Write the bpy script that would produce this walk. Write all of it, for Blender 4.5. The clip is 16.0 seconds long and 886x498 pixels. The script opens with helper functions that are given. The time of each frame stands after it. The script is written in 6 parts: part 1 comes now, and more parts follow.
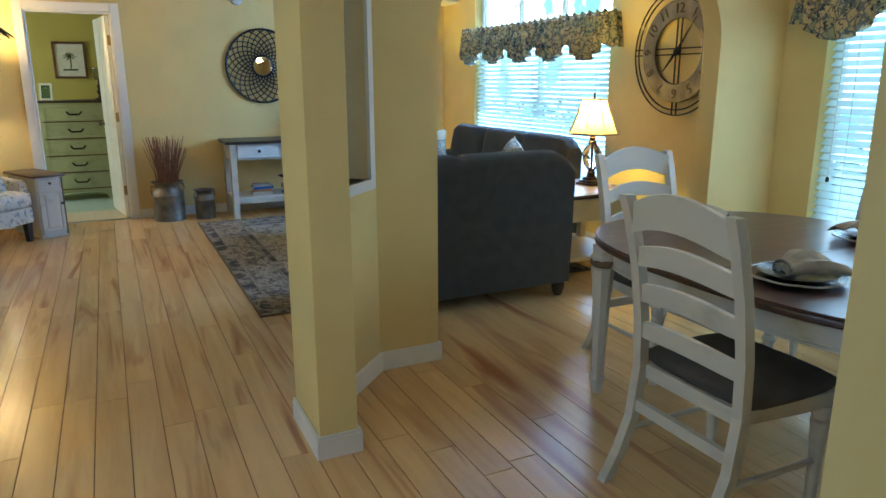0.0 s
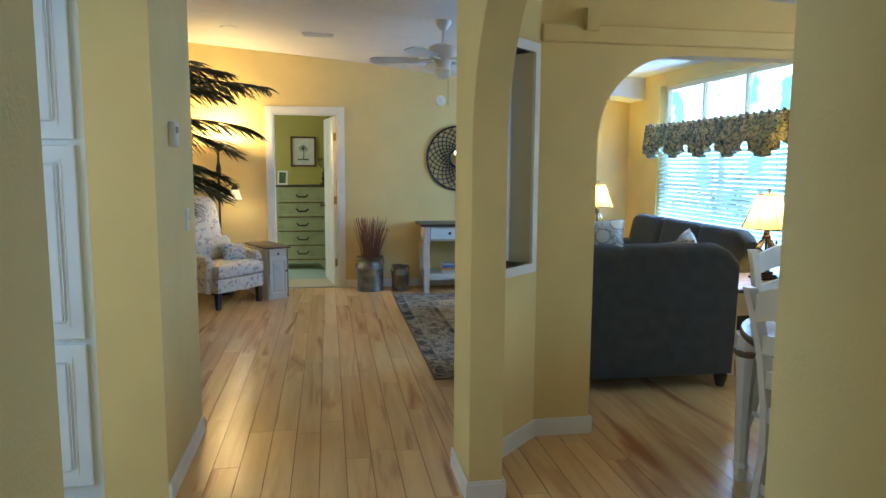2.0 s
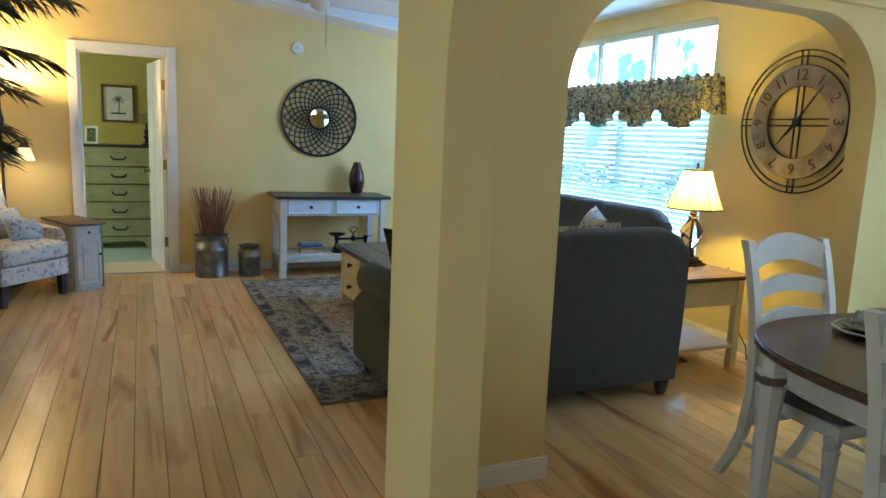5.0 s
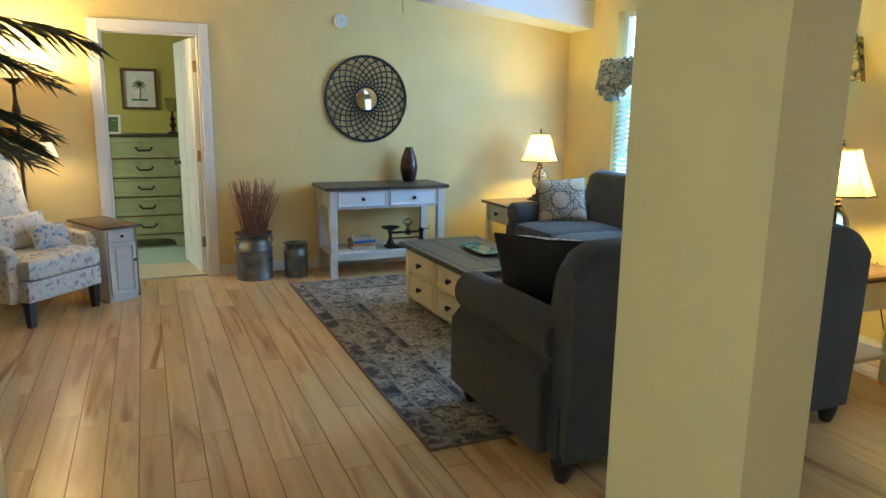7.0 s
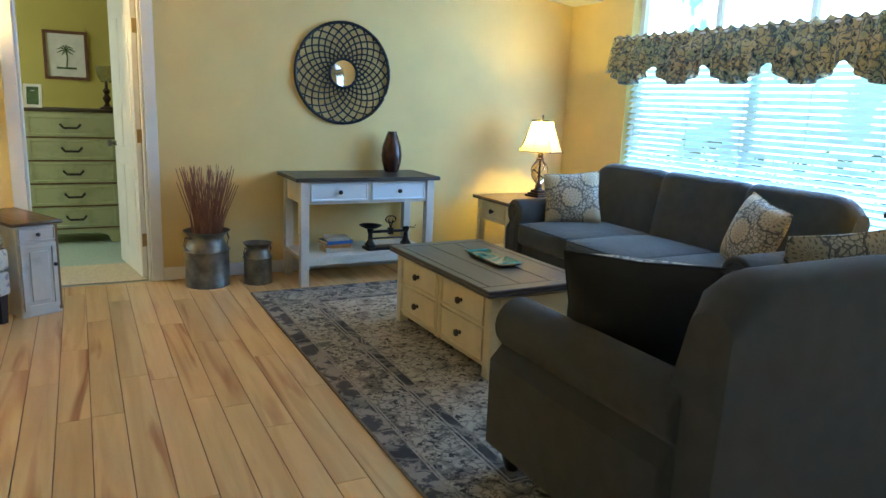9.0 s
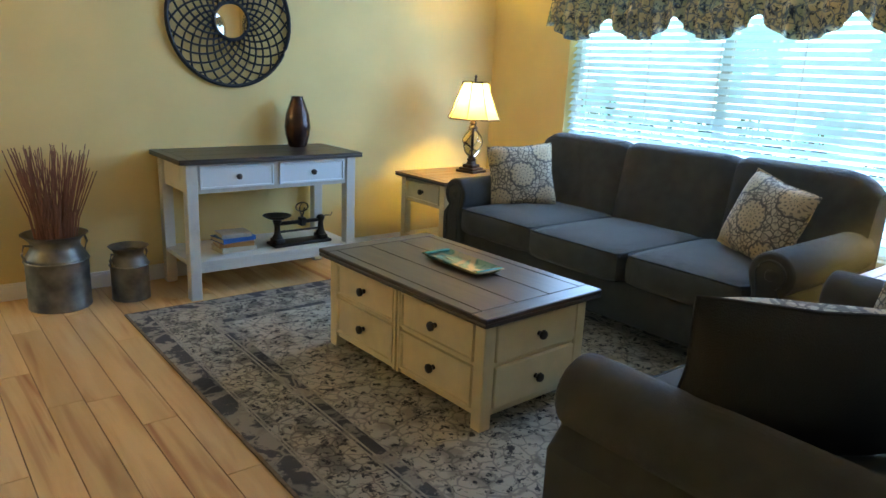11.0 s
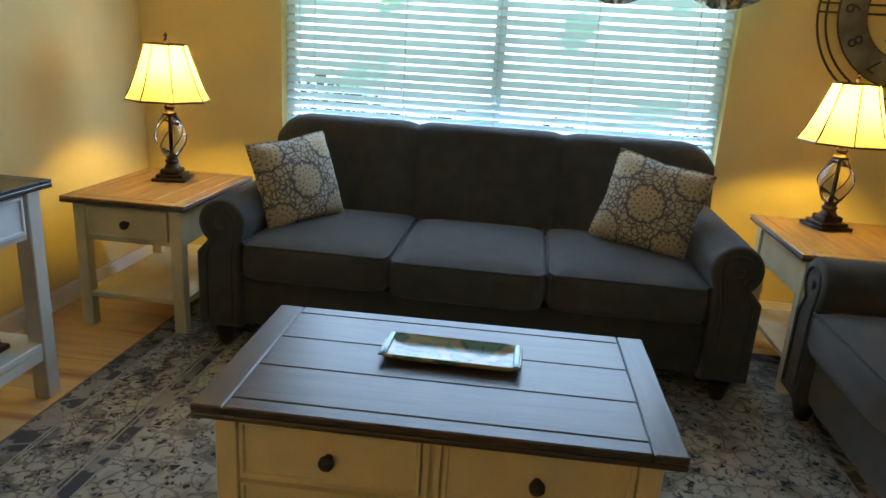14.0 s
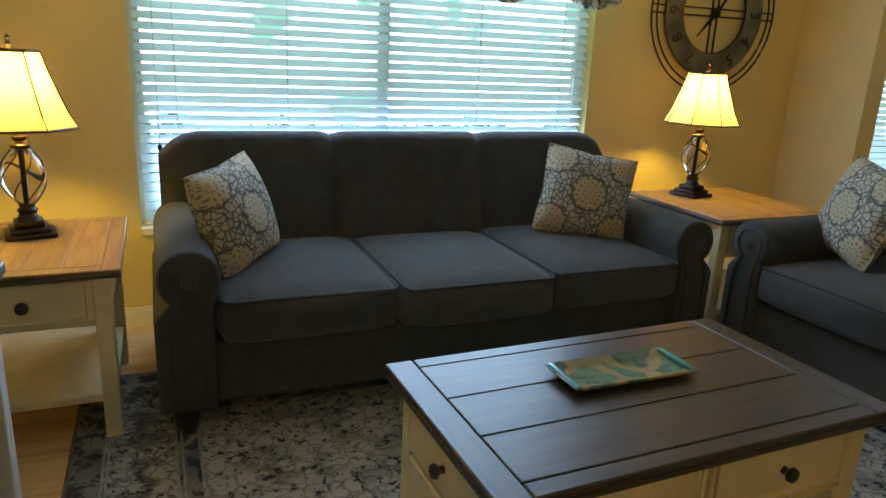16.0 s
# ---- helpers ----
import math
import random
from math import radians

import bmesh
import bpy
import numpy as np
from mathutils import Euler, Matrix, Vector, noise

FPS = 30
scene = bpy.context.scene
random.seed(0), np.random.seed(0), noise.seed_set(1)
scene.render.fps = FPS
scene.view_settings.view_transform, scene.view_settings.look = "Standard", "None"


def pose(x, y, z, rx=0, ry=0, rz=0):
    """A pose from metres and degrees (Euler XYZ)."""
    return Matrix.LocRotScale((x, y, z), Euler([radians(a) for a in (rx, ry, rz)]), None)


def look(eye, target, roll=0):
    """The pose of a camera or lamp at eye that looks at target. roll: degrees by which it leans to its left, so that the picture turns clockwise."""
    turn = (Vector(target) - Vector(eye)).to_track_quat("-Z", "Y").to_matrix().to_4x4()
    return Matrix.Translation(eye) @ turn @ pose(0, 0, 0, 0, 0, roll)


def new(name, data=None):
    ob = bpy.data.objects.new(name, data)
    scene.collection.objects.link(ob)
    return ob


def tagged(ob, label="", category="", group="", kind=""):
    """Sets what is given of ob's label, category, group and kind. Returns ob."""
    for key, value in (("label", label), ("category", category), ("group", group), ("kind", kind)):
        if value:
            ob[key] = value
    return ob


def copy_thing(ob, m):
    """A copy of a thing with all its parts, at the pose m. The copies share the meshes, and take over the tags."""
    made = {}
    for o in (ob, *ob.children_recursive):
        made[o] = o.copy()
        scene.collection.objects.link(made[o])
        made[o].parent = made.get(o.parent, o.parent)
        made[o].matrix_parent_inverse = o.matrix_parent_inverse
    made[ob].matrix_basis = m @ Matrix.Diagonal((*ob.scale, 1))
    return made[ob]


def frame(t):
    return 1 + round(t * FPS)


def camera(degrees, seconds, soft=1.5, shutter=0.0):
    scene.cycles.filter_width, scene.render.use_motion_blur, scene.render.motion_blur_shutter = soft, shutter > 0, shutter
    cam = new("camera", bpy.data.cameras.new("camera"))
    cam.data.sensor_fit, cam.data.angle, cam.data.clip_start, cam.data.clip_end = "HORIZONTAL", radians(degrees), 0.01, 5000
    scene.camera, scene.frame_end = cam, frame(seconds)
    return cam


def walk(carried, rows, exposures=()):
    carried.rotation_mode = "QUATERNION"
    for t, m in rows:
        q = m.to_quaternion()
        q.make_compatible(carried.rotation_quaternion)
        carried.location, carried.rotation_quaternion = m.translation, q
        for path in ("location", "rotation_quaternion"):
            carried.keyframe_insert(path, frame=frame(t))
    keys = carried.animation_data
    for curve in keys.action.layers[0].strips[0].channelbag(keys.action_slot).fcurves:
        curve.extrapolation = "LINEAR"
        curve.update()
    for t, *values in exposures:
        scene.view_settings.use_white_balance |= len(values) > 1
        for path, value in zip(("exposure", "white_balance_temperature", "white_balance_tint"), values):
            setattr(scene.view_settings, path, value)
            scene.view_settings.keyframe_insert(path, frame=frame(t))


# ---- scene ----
cam = camera(65.3, 16.0)
METRES, EYE, TILT, LEAN, TURN = 8.09, 1.395, -1.1, 0.0, -25.5
ROWS = [
    (0.0, 0.0, 0.0, 0.0, -0.03, -12.7, 0.14),
    (0.5, -0.0008, -0.0217, 0.0018, 5.99, -10.66, -1.03),
    (1.0, 0.0061, -0.0403, 0.0045, 10.98, -8.52, -0.46),
    (1.5, 0.0209, -0.0485, 0.0078, 14.65, -6.46, -0.22),
    (2.0, 0.0266, -0.0533, 0.0073, 16.1, -5.93, -0.64),
    (2.5, 0.0112, -0.0374, 0.0057, 13.64, -5.56, -0.83),
    (3.0, -0.0057, -0.0128, 0.0041, 7.59, -5.87, -0.42),
    (5.5, -0.0603, 0.0923, 0.0029, 1.9, -8.38, -2.3),
    (6.0, -0.0689, 0.1175, 0.0036, 2.24, -8.85, -1.66),
    (6.5, -0.0885, 0.1313, 0.004, 6.42, -11.11, -1.91),
    (7.0, -0.1168, 0.1516, 0.0063, 2.45, -10.06, -0.76),
    (7.5, -0.1308, 0.1782, 0.0025, 6.54, -11.94, -1.49),
    (8.0, -0.1385, 0.2041, 0.004, 8.03, -12.19, -1.78),
    (8.5, -0.1467, 0.2293, 0.0005, 5.24, -10.78, -2.58),
    (9.0, -0.1627, 0.2618, -0.0008, -1.85, -10.87, -2.29),
    (9.5, -0.1712, 0.2887, -0.0017, -5.18, -12.69, -3.6),
    (12.0, -0.2395, 0.4626, -0.0008, -26.79, -12.85, -1.76),
    (12.5, -0.2592, 0.5032, 0.0008, -37.29, -12.82, -2.52),
    (13.0, -0.2656, 0.546, -0.0007, -44.29, -13.98, -1.41),
    (13.5, -0.2781, 0.585, 0.001, -48.42, -14.13, -3.01),
    (14.0, -0.2945, 0.6234, 0.0023, -56.88, -16.06, -2.48),
    (14.5, -0.2978, 0.6713, 0.0012, -67.01, -16.84, -4.97),
    (15.0, -0.3053, 0.7113, 0.0023, -71.74, -15.61, -3.61),
    (15.5, -0.3197, 0.7514, 0.0041, -82.1, -15.61, -1.82),
    (16.0, -0.3202, 0.7857, 0.0015, -86.71, -15.7, -1.51),
]
EXPOSURES = [(0.0, -0.03, 5700, 10), (5.5, -0.06, 5700, 10), (8.0, 0.16, 5750, 10), (9.5, 0.08, 5800, 10), (12.0, -0.26, 6800, 14), (12.6, -0.48, 7200, 14), (14.0, -0.60, 7350, 14), (16.0, -0.58, 7250, 13)]
walk(cam, [(t, pose(0, 0, EYE, TILT, LEAN, TURN) @ pose(METRES * x, METRES * y, METRES * z, 90 + pitch, roll, yaw)) for t, x, y, z, yaw, pitch, roll in ROWS], EXPOSURES)

# ---- world and light ----
world = bpy.data.worlds.new("world")
scene.world = world
world.use_nodes = True
wn = world.node_tree.nodes
sky = wn.new("ShaderNodeTexSky")
sky.sky_type = "NISHITA"
sky.sun_disc = False
sky.sun_elevation, sky.sun_rotation = radians(54), radians(306)
world.node_tree.links.new(sky.outputs[0], wn["Background"].inputs[0])
wn["Background"].inputs[1].default_value = 0.15

K = 0.93  # plan units to metres


def lamp(name, kind, m, energy, colour, size=0.1, size_y=None):
    data = bpy.data.lights.new(name, kind)
    data.energy, data.color = energy, colour
    if kind == "AREA":
        data.size = size
        if size_y:
            data.shape, data.size_y = "RECTANGLE", size_y
    elif kind == "SUN":
        data.angle = size
    else:
        data.shadow_soft_size = size
    ob = new(name, data)
    ob.matrix_world = m
    return ob


lamp("sun", "SUN", look((-7, 5, 12), (0, 0, 0)), 4.0, (1, 0.95, 0.87), radians(0.6))
# daylight through the window openings
lamp("window_daylight", "AREA", look((3.96 * K, 6.2 * K, 1.5 * K), (0, 6.2 * K, 1.1 * K)), 130, (0.33, 0.57, 1.0), 2.2, 1.7)
lamp("dining_daylight", "AREA", look((3.96 * K, 1.6 * K, 1.45 * K), (0, 1.6 * K, 1.0 * K)), 26, (0.42, 0.63, 1.0), 2.2, 1.8)
# weak warm fill added over the hall; no fixture hangs there
lamp("hall_fill", "AREA", look((-0.6 * K, 1.6 * K, 2.40 * K), (-0.6 * K, 1.6 * K, 0)), 4, (1, 0.74, 0.42), 0.5)
# daylight of the kitchen and of the bedroom, whose windows lie out of sight
lamp("kitchen_daylight", "AREA", look((-3.40 * K, 1.35 * K, 1.4 * K), (0, 2.3 * K, 1.2 * K)), 50, (0.41, 0.66, 1.0), 1.6, 1.4)
lamp("bedroom_daylight", "AREA", look((-2.5 * K, 9.6 * K, 1.5 * K), (0, 9.6 * K, 0.7 * K)), 36, (0.92, 1.0, 0.86), 1.6, 1.4)


# ---- materials ----
def mat(name, colour, rough=0.6, metal=0.0, var=0.12, scale=6.0, bump=0.1, bscale=80.0, **kw):
    """A painted, stained or woven surface: base colour with blotches at two scales and fine relief."""
    m = bpy.data.materials.new(name)
    m.use_nodes = True
    nt = m.node_tree
    b = nt.nodes["Principled BSDF"]
    b.inputs["Roughness"].default_value, b.inputs["Metallic"].default_value = rough, metal
    tc = nt.nodes.new("ShaderNodeTexCoord")
    n1 = nt.nodes.new("ShaderNodeTexNoise")
    n1.inputs["Scale"].default_value, n1.inputs["Detail"].default_value = scale, 6
    mp = nt.nodes.new("ShaderNodeMapping")
    mp.inputs["Scale"].default_value = kw.get("stretch", (1, 1, 1))
    nt.links.new(tc.outputs["Object"], mp.inputs[0])
    nt.links.new(mp.outputs[0], n1.inputs["Vector"])
    ramp = nt.nodes.new("ShaderNodeValToRGB")
    lo = [c * (1 - var) for c in colour]
    hi = [min(1, c * (1 + var)) for c in colour]
    if "second" in kw:
        hi = kw["second"]
    ramp.color_ramp.elements[0].color, ramp.color_ramp.elements[1].color = (*lo, 1), (*hi, 1)
    ramp.color_ramp.elements[0].position, ramp.color_ramp.elements[1].position = kw.get("stops", (0.35, 0.65))
    nt.links.new(n1.outputs["Fac"], ramp.inputs[0])
    nt.links.new(ramp.outputs[0], b.inputs["Base Color"])
    n2 = nt.nodes.new("ShaderNodeTexNoise")
    n2.inputs["Scale"].default_value, n2.inputs["Detail"].default_value = bscale, 4
    nt.links.new(mp.outputs[0], n2.inputs["Vector"])
    bp = nt.nodes.new("ShaderNodeBump")
    bp.inputs["Strength"].default_value, bp.inputs["Distance"].default_value = bump, 0.01
    nt.links.new(n2.outputs["Fac"], bp.inputs["Height"])
    nt.links.new(bp.outputs[0], b.inputs["Normal"])
    if kw.get("sheen"):
        b.inputs["Sheen Weight"].default_value = kw["sheen"]
    if kw.get("emit"):
        b.inputs["Emission Color"].default_value = (*kw["emit"], 1)
        b.inputs["Emission Strength"].default_value = kw["power"]
    if kw.get("through"):
        b.inputs["Transmission Weight"].default_value = kw["through"]
    return m


def figured(name, ground, motif, accent, scale, rough=0.9, mix=0.5, third=None, bump=0.25, zoom=(1, 1, 1), line=(0.08, 0.16)):
    """A printed or woven cloth: curling motifs in two colours on a ground."""
    m = bpy.data.materials.new(name)
    m.use_nodes = True
    nt = m.node_tree
    nd, ln = nt.nodes, nt.links
    b = nd["Principled BSDF"]
    b.inputs["Roughness"].default_value = rough
    tc = nd.new("ShaderNodeTexCoord")
    mp = nd.new("ShaderNodeMapping")
    mp.inputs["Scale"].default_value = zoom
    ln.new(tc.outputs["Object"], mp.inputs[0])
    warp = nd.new("ShaderNodeTexNoise")
    warp.inputs["Scale"].default_value, warp.inputs["Detail"].default_value = scale * 0.8, 3
    ln.new(mp.outputs[0], warp.inputs["Vector"])
    add = nd.new("ShaderNodeVectorMath")
    add.operation = "MULTIPLY_ADD"
    k = 0.9 / scale
    add.inputs[1].default_value = (k, k, k)
    ln.new(warp.outputs["Color"], add.inputs[0])
    ln.new(mp.outputs[0], add.inputs[2])
    vor = nd.new("ShaderNodeTexVoronoi")
    vor.feature = "DISTANCE_TO_EDGE"
    vor.inputs["Scale"].default_value = scale
    ln.new(add.outputs[0], vor.inputs["Vector"])
    r1 = nd.new("ShaderNodeValToRGB")
    r1.color_ramp.elements[0].color, r1.color_ramp.elements[1].color = (1, 1, 1, 1), (0, 0, 0, 1)
    r1.color_ramp.elements[0].position, r1.color_ramp.elements[1].position = line
    ln.new(vor.outputs["Distance"], r1.inputs[0])
    wav = nd.new("ShaderNodeTexNoise")
    wav.inputs["Scale"].default_value, wav.inputs["Detail"].default_value, wav.inputs["Roughness"].default_value = scale * 2.2, 5, 0.65
    ln.new(add.outputs[0], wav.inputs["Vector"])
    r2 = nd.new("ShaderNodeValToRGB")
    r2.color_ramp.elements[0].position, r2.color_ramp.elements[1].position = mix, mix + 0.06
    ln.new(wav.outputs["Fac"], r2.inputs[0])
    m1 = nd.new("ShaderNodeMix")
    m1.data_type = "RGBA"
    m1.inputs[6].default_value, m1.inputs[7].default_value = (*ground, 1), (*motif, 1)
    ln.new(r2.outputs[0], m1.inputs[0])
    m2 = nd.new("ShaderNodeMix")
    m2.data_type = "RGBA"
    m2.inputs[7].default_value = (*accent, 1)
    ln.new(r1.outputs[0], m2.inputs[0])
    ln.new(m1.outputs[2], m2.inputs[6])
    out = m2.outputs[2]
    if third:
        n3 = nd.new("ShaderNodeTexNoise")
        n3.inputs["Scale"].default_value, n3.inputs["Detail"].default_value = scale * 0.55, 2
        ln.new(mp.outputs[0], n3.inputs["Vector"])
        r3 = nd.new("ShaderNodeValToRGB")
        r3.color_ramp.elements[0].position, r3.color_ramp.elements[1].position = 0.5, 0.62
        ln.new(n3.outputs["Fac"], r3.inputs[0])
        m3 = nd.new("ShaderNodeMix")
        m3.data_type, m3.blend_type = "RGBA", "MULTIPLY"
        m3.inputs[7].default_value = (*third, 1)
        ln.new(r3.outputs[0], m3.inputs[0])
        ln.new(out, m3.inputs[6])
        out = m3.outputs[2]
    ln.new(out, b.inputs["Base Color"])
    fine = nd.new("ShaderNodeTexNoise")
    fine.inputs["Scale"].default_value = 350
    ln.new(tc.outputs["Object"], fine.inputs["Vector"])
    bp = nd.new("ShaderNodeBump")
    bp.inputs["Strength"].default_value, bp.inputs["Distance"].default_value = bump, 0.004
    ln.new(fine.outputs["Fac"], bp.inputs["Height"])
    ln.new(bp.outputs[0], b.inputs["Normal"])
    return m


def wood(name, dark, light, rough=0.4, grain=(1, 14, 14), scale=3.0, per_piece=0.0, bump=0.06, streak=None):
    """Timber with long grain along x; pieces vary a little from one another."""
    m = bpy.data.materials.new(name)
    m.use_nodes = True
    nt = m.node_tree
    nd, ln = nt.nodes, nt.links
    b = nd["Principled BSDF"]
    b.inputs["Roughness"].default_value = rough
    tc, info = nd.new("ShaderNodeTexCoord"), nd.new("ShaderNodeObjectInfo")
    mp = nd.new("ShaderNodeMapping")
    mp.inputs["Scale"].default_value = grain
    ln.new(tc.outputs["Object"], mp.inputs[0])
    off = nd.new("ShaderNodeVectorMath")
    off.operation = "MULTIPLY_ADD"
    off.inputs[1].default_value = (37, 19, 23)
    ln.new(info.outputs["Random"], off.inputs[0])
    ln.new(mp.outputs[0], off.inputs[2])
    n = nd.new("ShaderNodeTexNoise")
    n.inputs["Scale"].default_value, n.inputs["Detail"].default_value, n.inputs["Roughness"].default_value, n.inputs["Distortion"].default_value = scale, 8, 0.6, 0.5
    ln.new(off.outputs[0], n.inputs["Vector"])
    r = nd.new("ShaderNodeValToRGB")
    r.color_ramp.elements[0].color, r.color_ramp.elements[1].color = (*dark, 1), (*light, 1)
    r.color_ramp.elements[0].position, r.color_ramp.elements[1].position = 0.3, 0.62
    ln.new(n.outputs["Fac"], r.inputs[0])
    out = r.outputs[0]
    if streak:
        n2 = nd.new("ShaderNodeTexNoise")
        n2.inputs["Scale"].default_value, n2.inputs["Detail"].default_value = scale * 0.45, 3
        n2.inputs["Distortion"].default_value = 1.2
        ln.new(off.outputs[0], n2.inputs["Vector"])
        r2 = nd.new("ShaderNodeValToRGB")
        r2.color_ramp.elements[0].position, r2.color_ramp.elements[1].position = 0.585, 0.74
        ln.new(n2.outputs["Fac"], r2.inputs[0])
        mx = nd.new("ShaderNodeMix")
        mx.data_type = "RGBA"
        mx.inputs[7].default_value = (*streak, 1)
        ln.new(r2.outputs[0], mx.inputs[0])
        ln.new(out, mx.inputs[6])
        out = mx.outputs[2]
    if per_piece:
        hs = nd.new("ShaderNodeHueSaturation")
        mr = nd.new("ShaderNodeMapRange")
        mr.inputs[3].default_value, mr.inputs[4].default_value = 1 - per_piece, 1 + per_piece
        ln.new(info.outputs["Random"], mr.inputs[0])
        ln.new(mr.outputs[0], hs.inputs["Value"])
        ln.new(out, hs.inputs["Color"])
        out = hs.outputs[0]
    ln.new(out, b.inputs["Base Color"])
    bp = nd.new("ShaderNodeBump")
    bp.inputs["Strength"].default_value, bp.inputs["Distance"].default_value = bump, 0.004
    ln.new(n.outputs["Fac"], bp.inputs["Height"])
    ln.new(bp.outputs[0], b.inputs["Normal"])
    return m


def glass(name, colour=(1, 1, 1), rough=0.0):
    m = bpy.data.materials.new(name)
    m.use_nodes = True
    b = m.node_tree.nodes["Principled BSDF"]
    b.inputs["Base Color"].default_value = (*colour, 1)
    b.inputs["Roughness"].default_value, b.inputs["Transmission Weight"].default_value, b.inputs["IOR"].default_value = rough, 1.0, 1.45
    return m


WALL = mat("yellow_wall_paint", (0.775, 0.605, 0.25), 0.75, var=0.03, scale=3, bump=0.12, bscale=140)
BACKROOM = mat("olive_wall_paint", (0.50, 0.42, 0.10), 0.8, var=0.03, scale=3, bump=0.1, bscale=140)
CEIL = mat("ceiling_plaster", (0.78, 0.77, 0.74), 0.9, var=0.02, scale=4, bump=0.3, bscale=90)
TRIM = mat("white_gloss_trim", (0.80, 0.79, 0.74), 0.35, var=0.03, scale=5, bump=0.03)
CABWHITE = mat("white_cabinet_paint", (0.72, 0.78, 0.80), 0.35, var=0.02, scale=5, bump=0.03)
PLANK = wood("pale_maple_plank", (0.58, 0.365, 0.155), (0.70, 0.465, 0.215), 0.24, (11, 0.8, 11), 1.3, 0.09, 0.02, (0.36, 0.155, 0.068))
GAP = mat("dark_joint", (0.20, 0.11, 0.05), 0.8)
TILE = mat("pale_green_carpet", (0.40, 0.50, 0.42), 0.9, var=0.1, scale=60, bump=0.5, bscale=300)
SISAL = mat("cream_mat", (0.62, 0.52, 0.35), 0.95, var=0.1, scale=50, bump=0.5, bscale=300)
BLIND = mat("white_blind_slat", (0.82, 0.86, 0.88), 0.5, var=0.02, bump=0.02)
PANE = glass("window_glass")
CREAM = mat("cream_paint", (0.66, 0.57, 0.35), 0.45, var=0.06, scale=9, bump=0.06, bscale=60)
OFFWHITE = mat("distressed_white_paint", (0.50, 0.485, 0.43), 0.5, var=0.0, scale=7, bump=0.1, bscale=50, second=(0.60, 0.58, 0.52), stops=(0.3, 0.42))
WORN = mat("worn_edge_brown", (0.16, 0.10, 0.05), 0.6)
DARKTOP = wood("dark_stained_top", (0.015, 0.010, 0.008), (0.045, 0.030, 0.021), 0.37, (14, 1.2, 14), 2.5, 0.12, 0.15)
DARKTOPX = wood("dark_stained_top_across", (0.015, 0.010, 0.008), (0.045, 0.030, 0.021), 0.37, (1.2, 14, 14), 2.5, 0.12, 0.15)
OAKTOP = wood("honey_oak_top", (0.16, 0.08, 0.030), (0.31, 0.17, 0.068), 0.35, (14, 1.2, 14), 2.5, 0.08, 0.08)
SOFA = mat("grey_chenille", (0.038, 0.039, 0.034), 0.95, var=0.16, scale=14, bump=0.5, bscale=420, sheen=0.12)
SOFASEAM = mat("grey_piping", (0.042, 0.046, 0.047), 0.95, var=0.1, bump=0.3, bscale=300)
BROWNTOP = wood("brown_stained_top", (0.07, 0.040, 0.020), (0.15, 0.085, 0.042), 0.35, (14, 1.2, 14), 2.5, 0.08, 0.1)
BLACKWOOD = mat("black_turned_wood", (0.018, 0.014, 0.012), 0.35)
IRON = mat("black_iron", (0.02, 0.018, 0.016), 0.45, 0.6, var=0.3, scale=30)
BRONZE = mat("oiled_bronze", (0.055, 0.033, 0.022), 0.38, 0.7, var=0.3, scale=20)


for m in (DARKTOP, DARKTOPX):
    m.node_tree.nodes["Principled BSDF"].inputs["IOR"].default_value = 1.7  # waxed finish


# ---- mesh helpers ----
def box_bm(bm, x0, x1, y0, y1, z0, z1, m=None):
    vs = [bm.verts.new(v) for v in ((x0, y0, z0), (x1, y0, z0), (x1, y1, z0), (x0, y1, z0), (x0, y0, z1), (x1, y0, z1), (x1, y1, z1), (x0, y1, z1))]
    for f in ((3, 2, 1, 0), (4, 5, 6, 7), (0, 1, 5, 4), (1, 2, 6, 5), (2, 3, 7, 6), (3, 0, 4, 7)):
        bm.faces.new([vs[i] for i in f])
    if m is not None:
        bmesh.ops.transform(bm, matrix=m, verts=vs)
    return bm


def box(x0, x1, y0, y1, z0, z1, bevel=0.0, seg=2):
    bm = bmesh.new()
    box_bm(bm, x0, x1, y0, y1, z0, z1)
    if bevel:
        bmesh.ops.bevel(bm, geom=bm.edges[:], offset=bevel, segments=seg, affect="EDGES", profile=0.5)
    return bm


def lathe(profile, n=24, centre=(0, 0)):
    """Turned solid from (radius, height) pairs."""
    bm = bmesh.new()
    rings = []
    for r, z in profile:
        if r < 1e-5:
            rings.append([bm.verts.new((centre[0], centre[1], z))])
        else:
            rings.append([bm.verts.new((centre[0] + r * math.cos(2 * math.pi * i / n), centre[1] + r * math.sin(2 * math.pi * i / n), z)) for i in range(n)])
    for a, b in zip(rings, rings[1:]):
        for i in range(n):
            j = (i + 1) % n
            q = [a[i % len(a)], a[j % len(a)], b[j % len(b)], b[i % len(b)]]
            q = list(dict.fromkeys(q))
            if len(q) > 2:
                bm.faces.new(q)
    for ring, flip in ((rings[0], True), (rings[-1], False)):
        if len(ring) > 2:
            bm.faces.new(ring[::-1] if flip else ring)
    return bm


